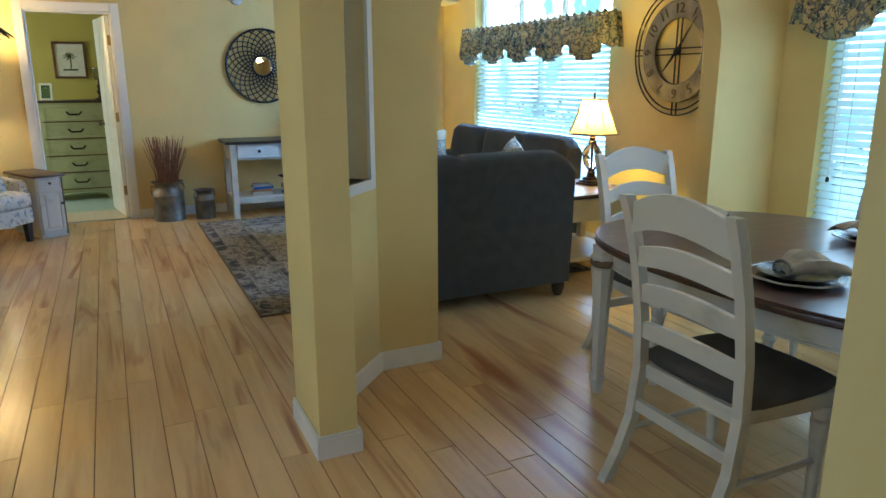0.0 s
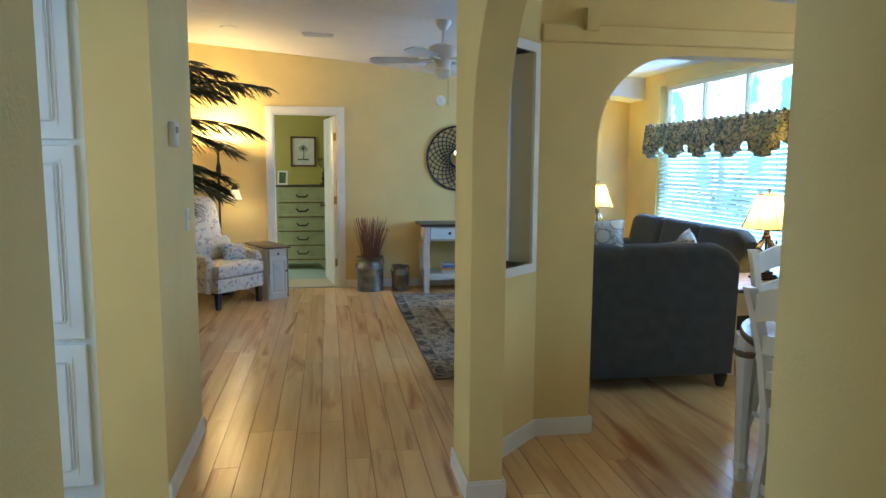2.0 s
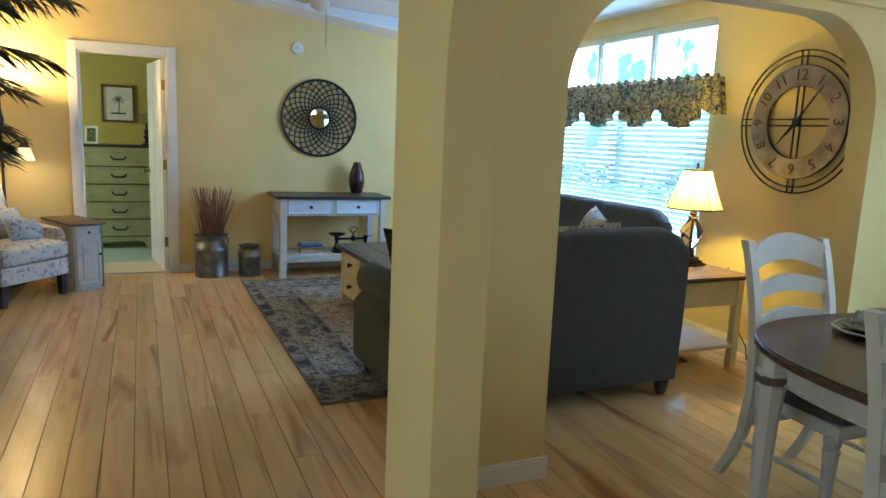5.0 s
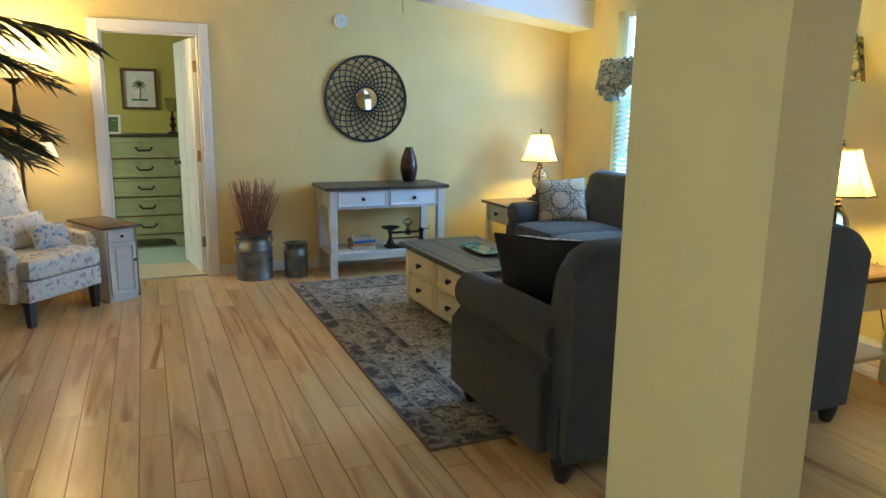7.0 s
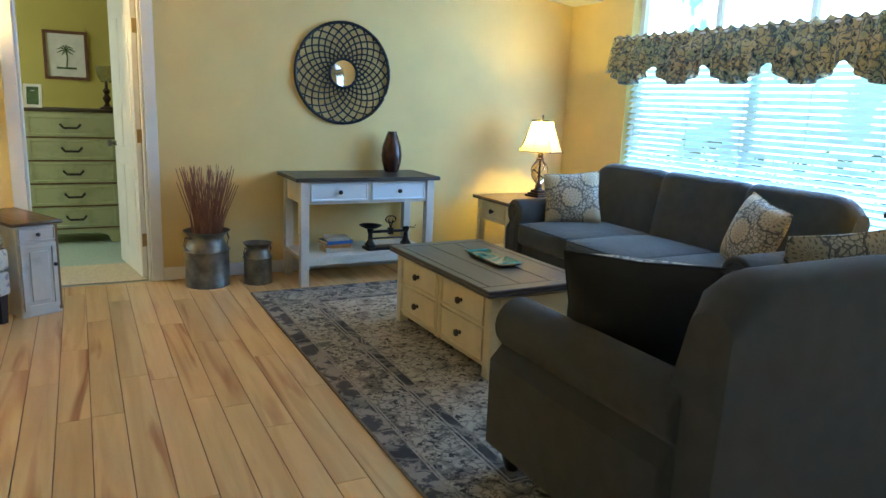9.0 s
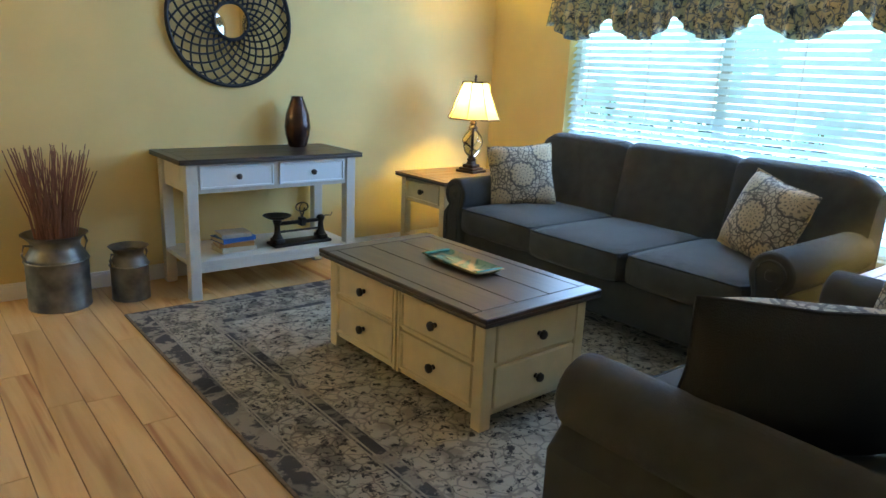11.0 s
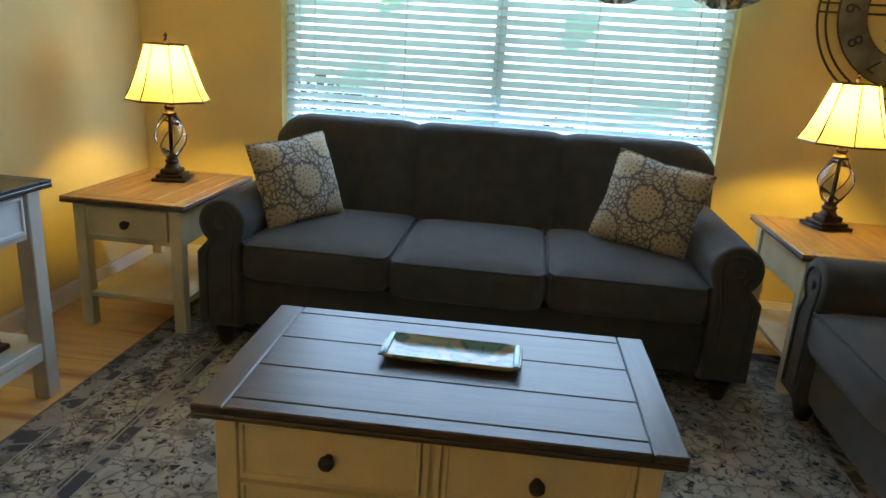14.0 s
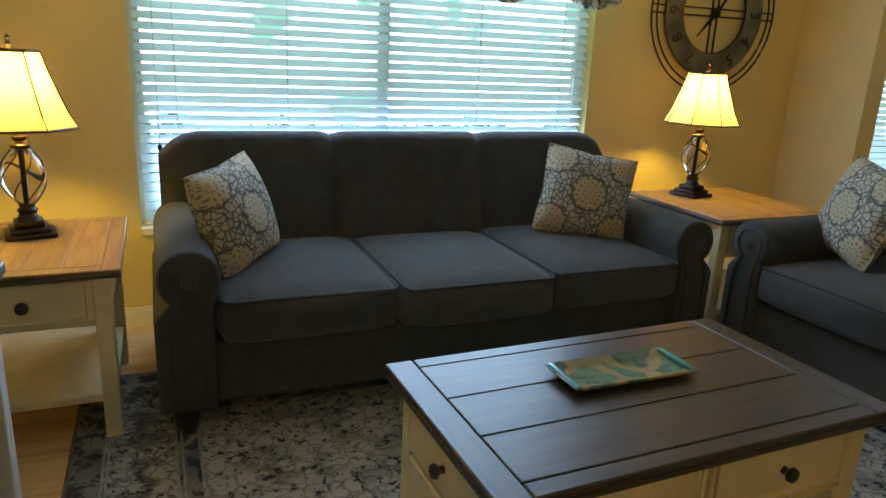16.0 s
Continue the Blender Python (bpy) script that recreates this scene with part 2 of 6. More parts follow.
def sweep(points, radius, n=8, bm=None, closed=False):
    """A round bar along points; radius may be one number or one for each point."""
    bm = bm or bmesh.new()
    pts = [Vector(p) for p in points]
    rings = []
    for i, p in enumerate(pts):
        a = pts[i - 1] if i or closed else p
        b = pts[(i + 1) % len(pts)] if i + 1 < len(pts) or closed else p
        d = (b - a).normalized()
        up = Vector((0, 0, 1)) if abs(d.z) < 0.9 else Vector((1, 0, 0))
        u = d.cross(up).normalized()
        v = u.cross(d)
        r = radius[i] if isinstance(radius, (list, tuple)) else radius
        rings.append([bm.verts.new(p + r * (math.cos(2 * math.pi * k / n) * u + math.sin(2 * math.pi * k / n) * v)) for k in range(n)])
    pairs = list(zip(rings, rings[1:])) + ([(rings[-1], rings[0])] if closed else [])
    for a, b in pairs:
        for k in range(n):
            bm.faces.new((a[k], a[(k + 1) % n], b[(k + 1) % n], b[k]))
    if not closed:
        bm.faces.new(rings[0][::-1])
        bm.faces.new(rings[-1])
    return bm


def prism(outline, z0, z1, bevel=0.0, seg=2):
    """An upright block over an outline of (x, y)."""
    bm = bmesh.new()
    lo = [bm.verts.new((x, y, z0)) for x, y in outline]
    hi = [bm.verts.new((x, y, z1)) for x, y in outline]
    n = len(lo)
    bm.faces.new(lo[::-1])
    bm.faces.new(hi)
    for i in range(n):
        bm.faces.new((lo[i], lo[(i + 1) % n], hi[(i + 1) % n], hi[i]))
    bmesh.ops.recalc_face_normals(bm, faces=bm.faces[:])
    if bevel:
        es = [e for e in bm.edges if abs(e.verts[0].co.z - e.verts[1].co.z) < 1e-6]
        bmesh.ops.bevel(bm, geom=es, offset=bevel, segments=seg, affect="EDGES", profile=0.5)
    return bm


def side_prism(outline, y0, y1, bevel=0.0, seg=2):
    """A block whose outline is given in (x, z), reaching from y0 to y1."""
    bm = prism(outline, y0, y1, bevel, seg)
    for v in bm.verts:
        v.co = Vector((v.co.x, v.co.z, v.co.y))
    bmesh.ops.recalc_face_normals(bm, faces=bm.faces[:])
    return bm


def soft_box(x0, x1, y0, y1, z0, z1, r, puff=0.0, cuts=5):
    """A stuffed block: rounded edges, faces that swell a little."""
    bm = box(x0, x1, y0, y1, z0, z1)
    bmesh.ops.subdivide_edges(bm, edges=bm.edges[:], cuts=cuts, use_grid_fill=True)
    c = Vector(((x0 + x1) / 2, (y0 + y1) / 2, (z0 + z1) / 2))
    h = Vector(((x1 - x0) / 2, (y1 - y0) / 2, (z1 - z0) / 2))
    for v in bm.verts:
        d = v.co - c
        q = Vector((max(-h.x + r, min(h.x - r, d.x)), max(-h.y + r, min(h.y - r, d.y)), max(-h.z + r, min(h.z - r, d.z))))
        e = d - q
        if e.length > 1e-6:
            d = q + e.normalized() * r
        u = [1 - (d[i] / h[i]) ** 2 for i in range(3)]
        if puff:
            k = [i for i in range(3)]
            for i in k:
                j, l = [a for a in k if a != i]
                d[i] += puff * (d[i] / h[i]) * max(0, u[j]) * max(0, u[l])
        v.co = c + d
    return bm


def moved(bm, m):
    bmesh.ops.transform(bm, matrix=m, verts=bm.verts[:])
    return bm


def join(*bms):
    out = bmesh.new()
    for b in bms:
        me = bpy.data.meshes.new("tmp")
        b.to_mesh(me)
        b.free()
        out.from_mesh(me)
        bpy.data.meshes.remove(me)
    return out


def mesh_of(name, bm, material, smooth=False):
    for v in bm.verts:
        v.co *= K
    me = bpy.data.meshes.new(name)
    bmesh.ops.recalc_face_normals(bm, faces=bm.faces[:])
    bm.to_mesh(me)
    bm.free()
    me.materials.append(material)
    if smooth:
        me.polygons.foreach_set("use_smooth", [True] * len(me.polygons))
        me.set_sharp_from_angle(angle=radians(38))
    return me


def part(name, bm, material, parent, label="", smooth=True):
    ob = new(name, mesh_of(name, bm, material, smooth))
    ob.parent = parent
    if label:
        ob["label"] = label
    return ob


def solid(name, bm, material, label="", category="", kind="", smooth=False, group=""):
    return tagged(new(name, mesh_of(name, bm, material, smooth)), label, category, group, kind)


def thing(name, x, y, z, turn, label, category, group=""):
    ob = new(name)
    ob.empty_display_size = 0.1
    ob.matrix_world = pose(x * K, y * K, z * K, 0, 0, turn)
    return tagged(ob, label, category, group)


def at(x, y, z, turn=0):
    return pose(x * K, y * K, z * K, 0, 0, turn)


# ---- structure ----
XW, YF = 3.98, 8.31      # window wall, far wall
XL, YB = -2.05, -2.6     # left wall of the living room, end of the hall
YD = 3.23                # wall between dining and living room
HI = 3.3


def wall_x(name, x0, x1, y0, y1, holes, top=HI, label="warm yellow painted plaster wall", material=None):
    """A wall along y of thickness x0..x1 with rectangular holes (y0, y1, z0, z1)."""
    bm = bmesh.new()
    ys = sorted({y0, y1, *[h[0] for h in holes], *[h[1] for h in holes]})
    for a, b in zip(ys, ys[1:]):
        zs = [(0.0, top)]
        for h in holes:
            if h[0] <= a and b <= h[1]:
                zs = [(0.0, h[2]), (h[3], top)]
        for z0, z1 in zs:
            if z1 - z0 > 1e-4:
                box_bm(bm, x0, x1, a, b, z0, z1)
    bmesh.ops.remove_doubles(bm, verts=bm.verts[:], dist=1e-5)
    return solid(name, bm, material or WALL, label, "wall", "structure")


def wall_y(name, y0, y1, x0, x1, holes, top=HI, label="warm yellow painted plaster wall", material=None):
    bm = bmesh.new()
    xs = sorted({x0, x1, *[h[0] for h in holes], *[h[1] for h in holes]})
    for a, b in zip(xs, xs[1:]):
        zs = [(0.0, top)]
        for h in holes:
            if h[0] <= a and b <= h[1]:
                zs = [(0.0, h[2]), (h[3], top)]
        for z0, z1 in zs:
            if z1 - z0 > 1e-4:
                box_bm(bm, a, b, y0, y1, z0, z1)
    bmesh.ops.remove_doubles(bm, verts=bm.verts[:], dist=1e-5)
    return solid(name, bm, material or WALL, label, "wall", "structure")


def arch_profile(a, b, z_top, radius, steps=14):
    """The lower edge of a wall over a wide opening with rounded upper corners."""
    pts = []
    for i in range(steps + 1):
        t = math.pi - math.pi / 2 * i / steps
        pts.append((a + radius + radius * math.cos(t), z_top - radius + radius * math.sin(t)))
    for i in range(steps + 1):
        t = math.pi / 2 - math.pi / 2 * i / steps
        pts.append((b - radius + radius * math.cos(t), z_top - radius + radius * math.sin(t)))
    return pts


def arch_wall(name, along, c0, c1, a0, a, b, b1, z_top, radius, top=HI, near=None):
    """A wall with an arched opening from a to b, its ends at a0 and b1; along is 'x' or 'y'."""
    bm = bmesh.new()
    pts = arch_profile(a, b, z_top, radius)
    if near:
        pts = [(a, z_top)] + pts[15:]

    def blk(u0, u1, za, zb):
        vs = []
        for c in (c0, c1):
            for u, z in ((u0, za), (u1, zb), (u1, top), (u0, top)):
                vs.append(bm.verts.new((u, c, z) if along == "x" else (c, u, z)))
        for f in ((0, 1, 2, 3), (7, 6, 5, 4), (0, 4, 5, 1), (2, 6, 7, 3)):
            bm.faces.new([vs[i] for i in f])
        return vs

    for (u0, za), (u1, zb) in zip(pts, pts[1:]):
        if u1 - u0 > 1e-5:
            blk(u0, u1, za, zb)
    for u0, u1 in ((a0, a), (b, b1)):
        if u1 - u0 > 0.01:
            if along == "x":
                box_bm(bm, u0, u1, c0, c1, 0, top)
            else:
                box_bm(bm, c0, c1, u0, u1, 0, top)
    bmesh.ops.remove_doubles(bm, verts=bm.verts[:], dist=1e-5)
    return solid(name, bm, WALL, "warm yellow wall with a wide rounded archway", "wall", "structure")


WIN = (4.98, 7.455, 0.50, 2.52)     # living room window: y0, y1, z0, z1
DWIN = (0.35, 2.93, 0.50, 2.40)    # dining room window
wall_x("wall_east", XW, XW + 0.16, YB, YF + 0.12, [WIN, DWIN])
DOOR = (-0.656, 0.135, 0.0, 2.185)
wall_y("wall_north", YF, YF + 0.12, XL - 0.12, XW, [DOOR])
wall_x("wall_west", XL - 0.12, XL, 3.58, YF, [])
wall_y("wall_living_south", 3.46, 3.58, XL - 0.12, -0.74, [])
wall_x("wall_thermostat", -0.86, -0.74, 2.70, 3.46, [])
wall_y("wall_pantry", 2.70, 2.82, -1.02, -0.86, [])
wall_y("wall_kitchen_north", 3.34, 3.46, -3.6, -0.86, [])
wall_x("wall_kitchen_west", -3.6, -3.48, 0.46, 3.34, [])
wall_y("wall_kitchen_south", 0.34, 0.46, -3.6, -0.355, [])
wall_x("wall_hall_west", -0.50, -0.355, YB, 0.34, [])
wall_y("wall_hall_end", YB - 0.12, YB, -0.5, XW + 0.16, [])
wall_x("wall_hall_east", 0.71, 0.85, YB, 0.46, [])
arch_wall("wall_dining_arch", "y", 0.64, 0.80, 0.461, 0.462, 2.50, 2.90, 2.40, 0.75, top=HI, near=True)
arch_wall("wall_living_arch", "x", YD, YD + 0.14, 1.17, 1.51, 3.42, XW, 2.19, 0.48, top=HI)


def slant_wall():
    """The short diagonal wall with a framed opening between the column and the living room arch."""
    p, q = Vector((0.735, 2.79)), Vector((1.17, 3.225))
    d = (q - p).normalized()
    n = Vector((-d.y, d.x)) * 0.13
    L = (q - p).length
    bm = bmesh.new()
    a, b, z0, z1 = 0.20, L - 0.09, 1.03, 2.17

    def blk(u0, u1, w0, w1):
        m = Matrix(((d.x, n.x / 0.13, 0, p.x), (d.y, n.y / 0.13, 0, p.y), (0, 0, 1, 0), (0, 0, 0, 1)))
        box_bm(bm, u0, u1, 0, 0.13, w0, w1, m)
    for u0, u1, w0, w1 in ((0, a, 0, HI), (b, L, 0, HI), (a, b, 0, z0), (a, b, z1, HI)):
        blk(u0, u1, w0, w1)
    w = solid("wall_diagonal", bm, WALL, "short diagonal yellow wall with a framed opening", "wall", "structure")
    m = Matrix(((d.x, n.x / 0.13, 0, p.x), (d.y, n.y / 0.13, 0, p.y), (0, 0, 1, 0), (0, 0, 0, 1)))
    bm = bmesh.new()
    t = 0.05
    for u0, u1, w0, w1 in ((a - t, a, z0 - t, z1 + t), (b, b + t, z0 - t, z1 + t), (a, b, z0 - t, z0), (a, b, z1, z1 + t)):
        box_bm(bm, u0, u1, -0.018, 0.148, w0, w1, m)
    f = solid("window_frame_diagonal", bm, TRIM, "white painted frame round the opening in the diagonal wall", "window frame", "structure")
    bm = bmesh.new()
    for i in range(2):
        uu = a + 0.02 + i * 0.03
        box_bm(bm, uu, uu + 0.012, 0.03, 0.1, z0, z1, m)
    solid("window_jamb_strip", bm, OFFWHITE, "grey-white stop strips in the opening", "trim", "structure")


slant_wall()

# floor slab under the planks, back room floor
solid("floor", box(-3.6, XW + 0.16, YB - 0.12, YF, -0.12, -0.004), GAP, "pale maple plank floor with dark joints", "floor", "structure")
solid("floor_back_room", box(-2.6, 1.6, YF, 11.2, -0.12, -0.002), TILE, "pale green carpet of the bedroom", "floor", "structure")
solid("door_mat", box(-0.62, 0.10, YF + 0.02, 8.95, 0.0, 0.012, 0.004), SISAL, "cream flat mat lying in the doorway", "mat")
for nm, b in (("wall_back_north", (-2.6, 1.6, 10.9, 11.02)), ("wall_back_west", (-2.72, -2.6, YF + 0.12, 11.02)), ("wall_back_east", (1.6, 1.72, YF + 0.12, 11.02))):
    solid(nm, box(*b, 0, HI), BACKROOM, "olive yellow painted bedroom wall", "wall", "structure")
solid("ceiling_back_room", box(-2.72, 1.72, YF + 0.12, 11.02, 2.7, 2.8), CEIL, "white bedroom ceiling", "ceiling", "structure")


def ceilings():
    # living room: falls gently from the west wall towards the windows
    prof = [(XL, 3.03), (0.5, 2.81), (XW, 2.67)]
    solid("ceiling_living", side_prism(prof + [(x, z + 0.1) for x, z in prof[::-1]], YD + 0.14, YF), CEIL, "white gently sloping textured ceiling", "ceiling", "structure")
    solid("ceiling_dining", side_prism([(0.80, 2.62), (XW, 2.42), (XW, 2.52), (0.80, 2.72)], YB, YD), CEIL, "white dining room ceiling", "ceiling", "structure")
    solid("ceiling_hall", box(-0.355, 0.71, YB, 0.46, 2.5, 2.6), CEIL, "white hall ceiling", "ceiling", "structure")
    solid("ceiling_kitchen", box(-3.48, 0.64, 0.46, 2.9, 2.5, 2.6), CEIL, "white kitchen ceiling", "ceiling", "structure")
    solid("ceiling_passage", side_prism([(-0.74, 2.75), (1.3, 2.75), (1.3, 2.85), (-0.74, 2.85)], 2.9, YD + 0.14), CEIL, "white passage ceiling", "ceiling", "structure")
    solid("soffit", side_prism([(0.6, 2.795), (XW, 2.395), (XW, 2.66), (0.6, 2.80)], 7.87, YF), CEIL, "white sloping boxed soffit over the corner", "soffit", "structure")


ceilings()


def trims():
    def base(name, x0, x1, y0, y1):
        solid(name, join(box(x0, x1, y0, y1, 0, 0.085), box(x0 + (0.004 if x1 - x0 < 0.05 else 0), x1 - (0.004 if x1 - x0 < 0.05 else 0), y0 + (0.004 if y1 - y0 < 0.05 else 0), y1 - (0.004 if y1 - y0 < 0.05 else 0), 0.085, 0.10)), TRIM, "white painted baseboard", "baseboard", "structure")
    t = 0.016
    base("baseboard_north", 0.225, XW, YF - t, YF)
    base("baseboard_north_west", XL, -0.735, YF - t, YF)
    base("baseboard_east", XW - t, XW, YD + 0.14, YF - t)
    base("baseboard_east_dining", XW - t, XW, YB, YD)
    base("baseboard_west", XL, XL + t, 3.58, YF - t)
    base("baseboard_thermostat", -0.74, -0.74 + t, 2.70, 3.58)
    base("baseboard_column_west", 0.64 - t, 0.64, 2.50 - t, 2.90)
    base("baseboard_column_south", 0.64, 0.80, 2.50 - t, 2.50)
    base("baseboard_column_east", 0.80, 0.80 + t, 2.50 - t, 2.86)
    base("baseboard_arch_west", 1.17, 1.51 + t, YD - t, YD)
    base("baseboard_arch_jamb", 1.51, 1.51 + t, YD, YD + 0.14)
    base("baseboard_arch_east", 3.42, XW - t, YD - t, YD)
    base("baseboard_living_west", 1.17, 1.51, YD + 0.14, YD + 0.14 + t)
    b = box(0, 0.42, -t, 0, 0, 0.098)
    solid("baseboard_diagonal", moved(b, Matrix.Translation((0.873, 2.928, 0)) @ Matrix.Rotation(radians(45), 4, "Z")), TRIM, "white painted baseboard", "baseboard", "structure")
    # door casing
    x0, x1, z1, w = DOOR[0], DOOR[1], DOOR[3], 0.085
    for nm, bb in (("door_casing_left", (x0 - w, x0, YF - 0.02, YF, 0, z1 + w)), ("door_casing_right", (x1, x1 + w, YF - 0.02, YF, 0, z1 + w)), ("door_casing_head", (x0, x1, YF - 0.02, YF, z1, z1 + w)),
                   ("door_jamb_left", (x0, x0 + 0.018, YF, YF + 0.12, 0, z1)), ("door_jamb_right", (x1 - 0.018, x1, YF, YF + 0.12, 0, z1)), ("door_jamb_head", (x0, x1, YF, YF + 0.12, z1 - 0.018, z1))):
        solid(nm, box(*bb, 0.004, 1), TRIM, "white gloss door casing", "door frame", "structure")
    # plant ledge over the living room arch, on the dining side
    solid("ledge_over_arch", box(1.17, 3.42, YD - 0.035, YD, 2.24, 2.335, 0.006, 1), WALL, "yellow ledge over the archway", "ledge", "structure")
    for i, x in enumerate((1.40, 3.22)):
        solid("ledge_block", box(x, x + 0.075, YD - 0.075, YD - 0.035, 2.30, 2.42, 0.004, 1), WALL, "small yellow block on the ledge", "ledge", "structure")


trims()


# ---- windows, blinds, valances ----
def blind_material():
    m = bpy.data.materials.new("translucent_blind_slat")
    m.use_nodes = True
    nd, ln = m.node_tree.nodes, m.node_tree.links
    d, t, mx = nd.new("ShaderNodeBsdfDiffuse"), nd.new("ShaderNodeBsdfTranslucent"), nd.new("ShaderNodeMixShader")
    n = nd.new("ShaderNodeTexNoise")
    n.inputs["Scale"].default_value = 8
    r = nd.new("ShaderNodeValToRGB")
    r.color_ramp.elements[0].color, r.color_ramp.elements[1].color = (0.82, 0.90, 0.93, 1), (0.86, 0.93, 0.95, 1)
    ln.new(n.outputs["Fac"], r.inputs[0])
    ln.new(r.outputs[0], d.inputs[0])
    ln.new(r.outputs[0], t.inputs[0])
    mx.inputs[0].default_value = 0.80
    ln.new(d.outputs[0], mx.inputs[1])
    ln.new(t.outputs[0], mx.inputs[2])
    ln.new(mx.outputs[0], nd["Material Output"].inputs[0])
    return m


SLAT = blind_material()
VALANCE = figured("floral_valance_cloth", (0.55, 0.45, 0.22), (0.035, 0.045, 0.050), (0.16, 0.17, 0.15), 17, line=(0.03, 0.08), mix=0.52, third=(0.62, 0.80, 0.95))
CORD = mat("white_cord", (0.7, 0.72, 0.72), 0.8)


def window(name, y0, y1, z0, z1, zt, uppers, x=XW):
    w = tagged(new(name), "white framed window with three upper lights", "window", "", "structure")
    f = 0.05
    xa, xb = x + 0.085, x + 0.135
    fr = join(box(xa, xb, y0, y0 + f, z0, z1), box(xa, xb, y1 - f, y1, z0, z1), box(xa, xb, y0 + f, y1 - f, z0, z0 + f), box(xa, xb, y0 + f, y1 - f, z1 - f, z1), box(xa, xb, y0 + f, y1 - f, zt - 0.03, zt + 0.03))
    part("window_frame", fr, TRIM, w, smooth=False)
    n = uppers
    span = (y1 - y0 - 2 * f) / n
    for i in range(n):
        a = y0 + f + i * span
        if i:
            part("mullion", box(xa + 0.005, xb - 0.005, a - 0.022, a + 0.022, zt + 0.03, z1 - f), TRIM, w, smooth=False)
        p = part("pane", box(x + 0.106, x + 0.110, a + (0.022 if i else 0), a + span - (0.022 if i < n - 1 else 0), zt + 0.03, z1 - f), PANE, w, smooth=False)
        p.visible_shadow = False
    mid = (y0 + y1) / 2
    part("mullion", box(xa + 0.005, xb - 0.005, mid - 0.03, mid + 0.03, z0 + f, zt - 0.03), TRIM, w, smooth=False)
    for a, b in ((y0 + f, mid - 0.03), (mid + 0.03, y1 - f)):
        p = part("pane", box(x + 0.106, x + 0.110, a, b, z0 + f, zt - 0.03), PANE, w, smooth=False)
        p.visible_shadow = False
    part("window_sill", box(x - 0.03, x + 0.085, y0, y1, z0 - 0.03, z0 - 0.002 + 0.012, 0.006, 1), TRIM, w, smooth=False)
    return w


def blinds(y0, y1, z0, z1, x=XW):
    bl = thing("window_blind", x + 0.04, (y0 + y1) / 2, z0, 0, "white wooden slatted blind lowered in the window", "blind")
    h = (y1 - y0) / 2 - 0.012
    pitch = 0.047
    n = int((z1 - z0 - 0.06) / pitch)
    bm = bmesh.new()
    box_bm(bm, -0.027, 0.027, -h, h, -0.0015, 0.0015, Matrix.Rotation(radians(-38), 4, "Y"))
    me = mesh_of("slat", bm, SLAT)
    for i in range(n):
        s = new("slat", me)
        s.parent = bl
        s.location = (0, 0, (0.04 + i * pitch) * K)
    part("bottom_rail", box(-0.025, 0.025, -h, h, 0.0, 0.02, 0.004, 1), BLIND, bl)
    part("head_rail", box(-0.03, 0.03, -h, h, z1 - z0 - 0.06, z1 - z0, 0.004, 1), BLIND, bl)
    for f in (-0.86, -0.43, 0.0, 0.43, 0.86):
        part("ladder_cord", sweep([(-0.028, f * h, 0.01), (-0.028, f * h, z1 - z0 - 0.05)], 0.0022, 5), CORD, bl)
    for f in (-0.93, 0.93):
        part("tassel", lathe([(0.0, 0.0), (0.010, 0.004), (0.012, 0.02), (0.006, 0.035), (0, 0.036)], 10, (-0.04, f * h)), BRONZE, bl).location.z = 0.36 * K
        part("pull_cord", sweep([(-0.04, f * h, 0.39), (-0.034, f * h, z1 - z0 - 0.05)], 0.0022, 5), CORD, bl)


def valance(y0, y1, zt, x=XW, scallops=5):
    """A gathered cloth valance with a scalloped lower edge and side returns."""
    v = thing("valance", x, (y0 + y1) / 2, zt, 0, "floral blue-grey and gold gathered valance over the window", "valance")
    L = y1 - y0
    dep = 0.15
    bm = bmesh.new()
    nu, nv = 240, 16
    grid = []
    for i in range(nu + 1):
        u = i / nu
        s = -dep + u * (L + 2 * dep)      # along return, front, return
        if s < 0:
            px, py = -(dep + s), -L / 2
        elif s > L:
            px, py = -(dep - (s - L)), L / 2
        else:
            px, py = -dep, -L / 2 + s
        q = (s / L) * scallops
        sc = abs(math.sin(math.pi * q))
        drop = 0.25 + 0.16 * sc ** 0.7 if 0 <= s <= L else 0.30
        col = []
        for j in range(nv + 1):
            t = j / nv
            gather = 0.028 * math.sin(q * math.pi * 2 * 5.0 + 0.8 * math.sin(q * 9)) * (0.35 + 0.65 * t)
            swag = 0.035 * sc * math.sin(math.pi * min(1, max(0, t - 0.2) / 0.8)) + 0.008 * math.sin(t * 26 + 5 * sc) * sc
            flare = 0.03 * t
            z = -drop * t + (0.012 * math.sin(q * 31) if j == 0 else 0)
            if 0 <= s <= L:
                p = (px - gather - swag - flare, py + (flare * (s / L - 0.5)), z)
            else:
                p = (px, py + (gather + flare * 2) * (1 if s > L else -1), z)
            col.append(bm.verts.new(p))
        grid.append(col)
    for a, b in zip(grid, grid[1:]):
        for j in range(nv):
            bm.faces.new((a[j], b[j], b[j + 1], a[j + 1]))
    cl = part("cloth", bm, VALANCE, v)
    sol = cl.modifiers.new("thickness", "SOLIDIFY")
    sol.thickness = 0.005
    part("rod", sweep([(-0.001, -L / 2 + 0.02, -0.03), (-dep + 0.012, -L / 2 + 0.02, -0.03), (-dep + 0.012, L / 2 - 0.02, -0.03), (-0.001, L / 2 - 0.02, -0.03)], 0.009, 8), TRIM, v, "white curtain rod")


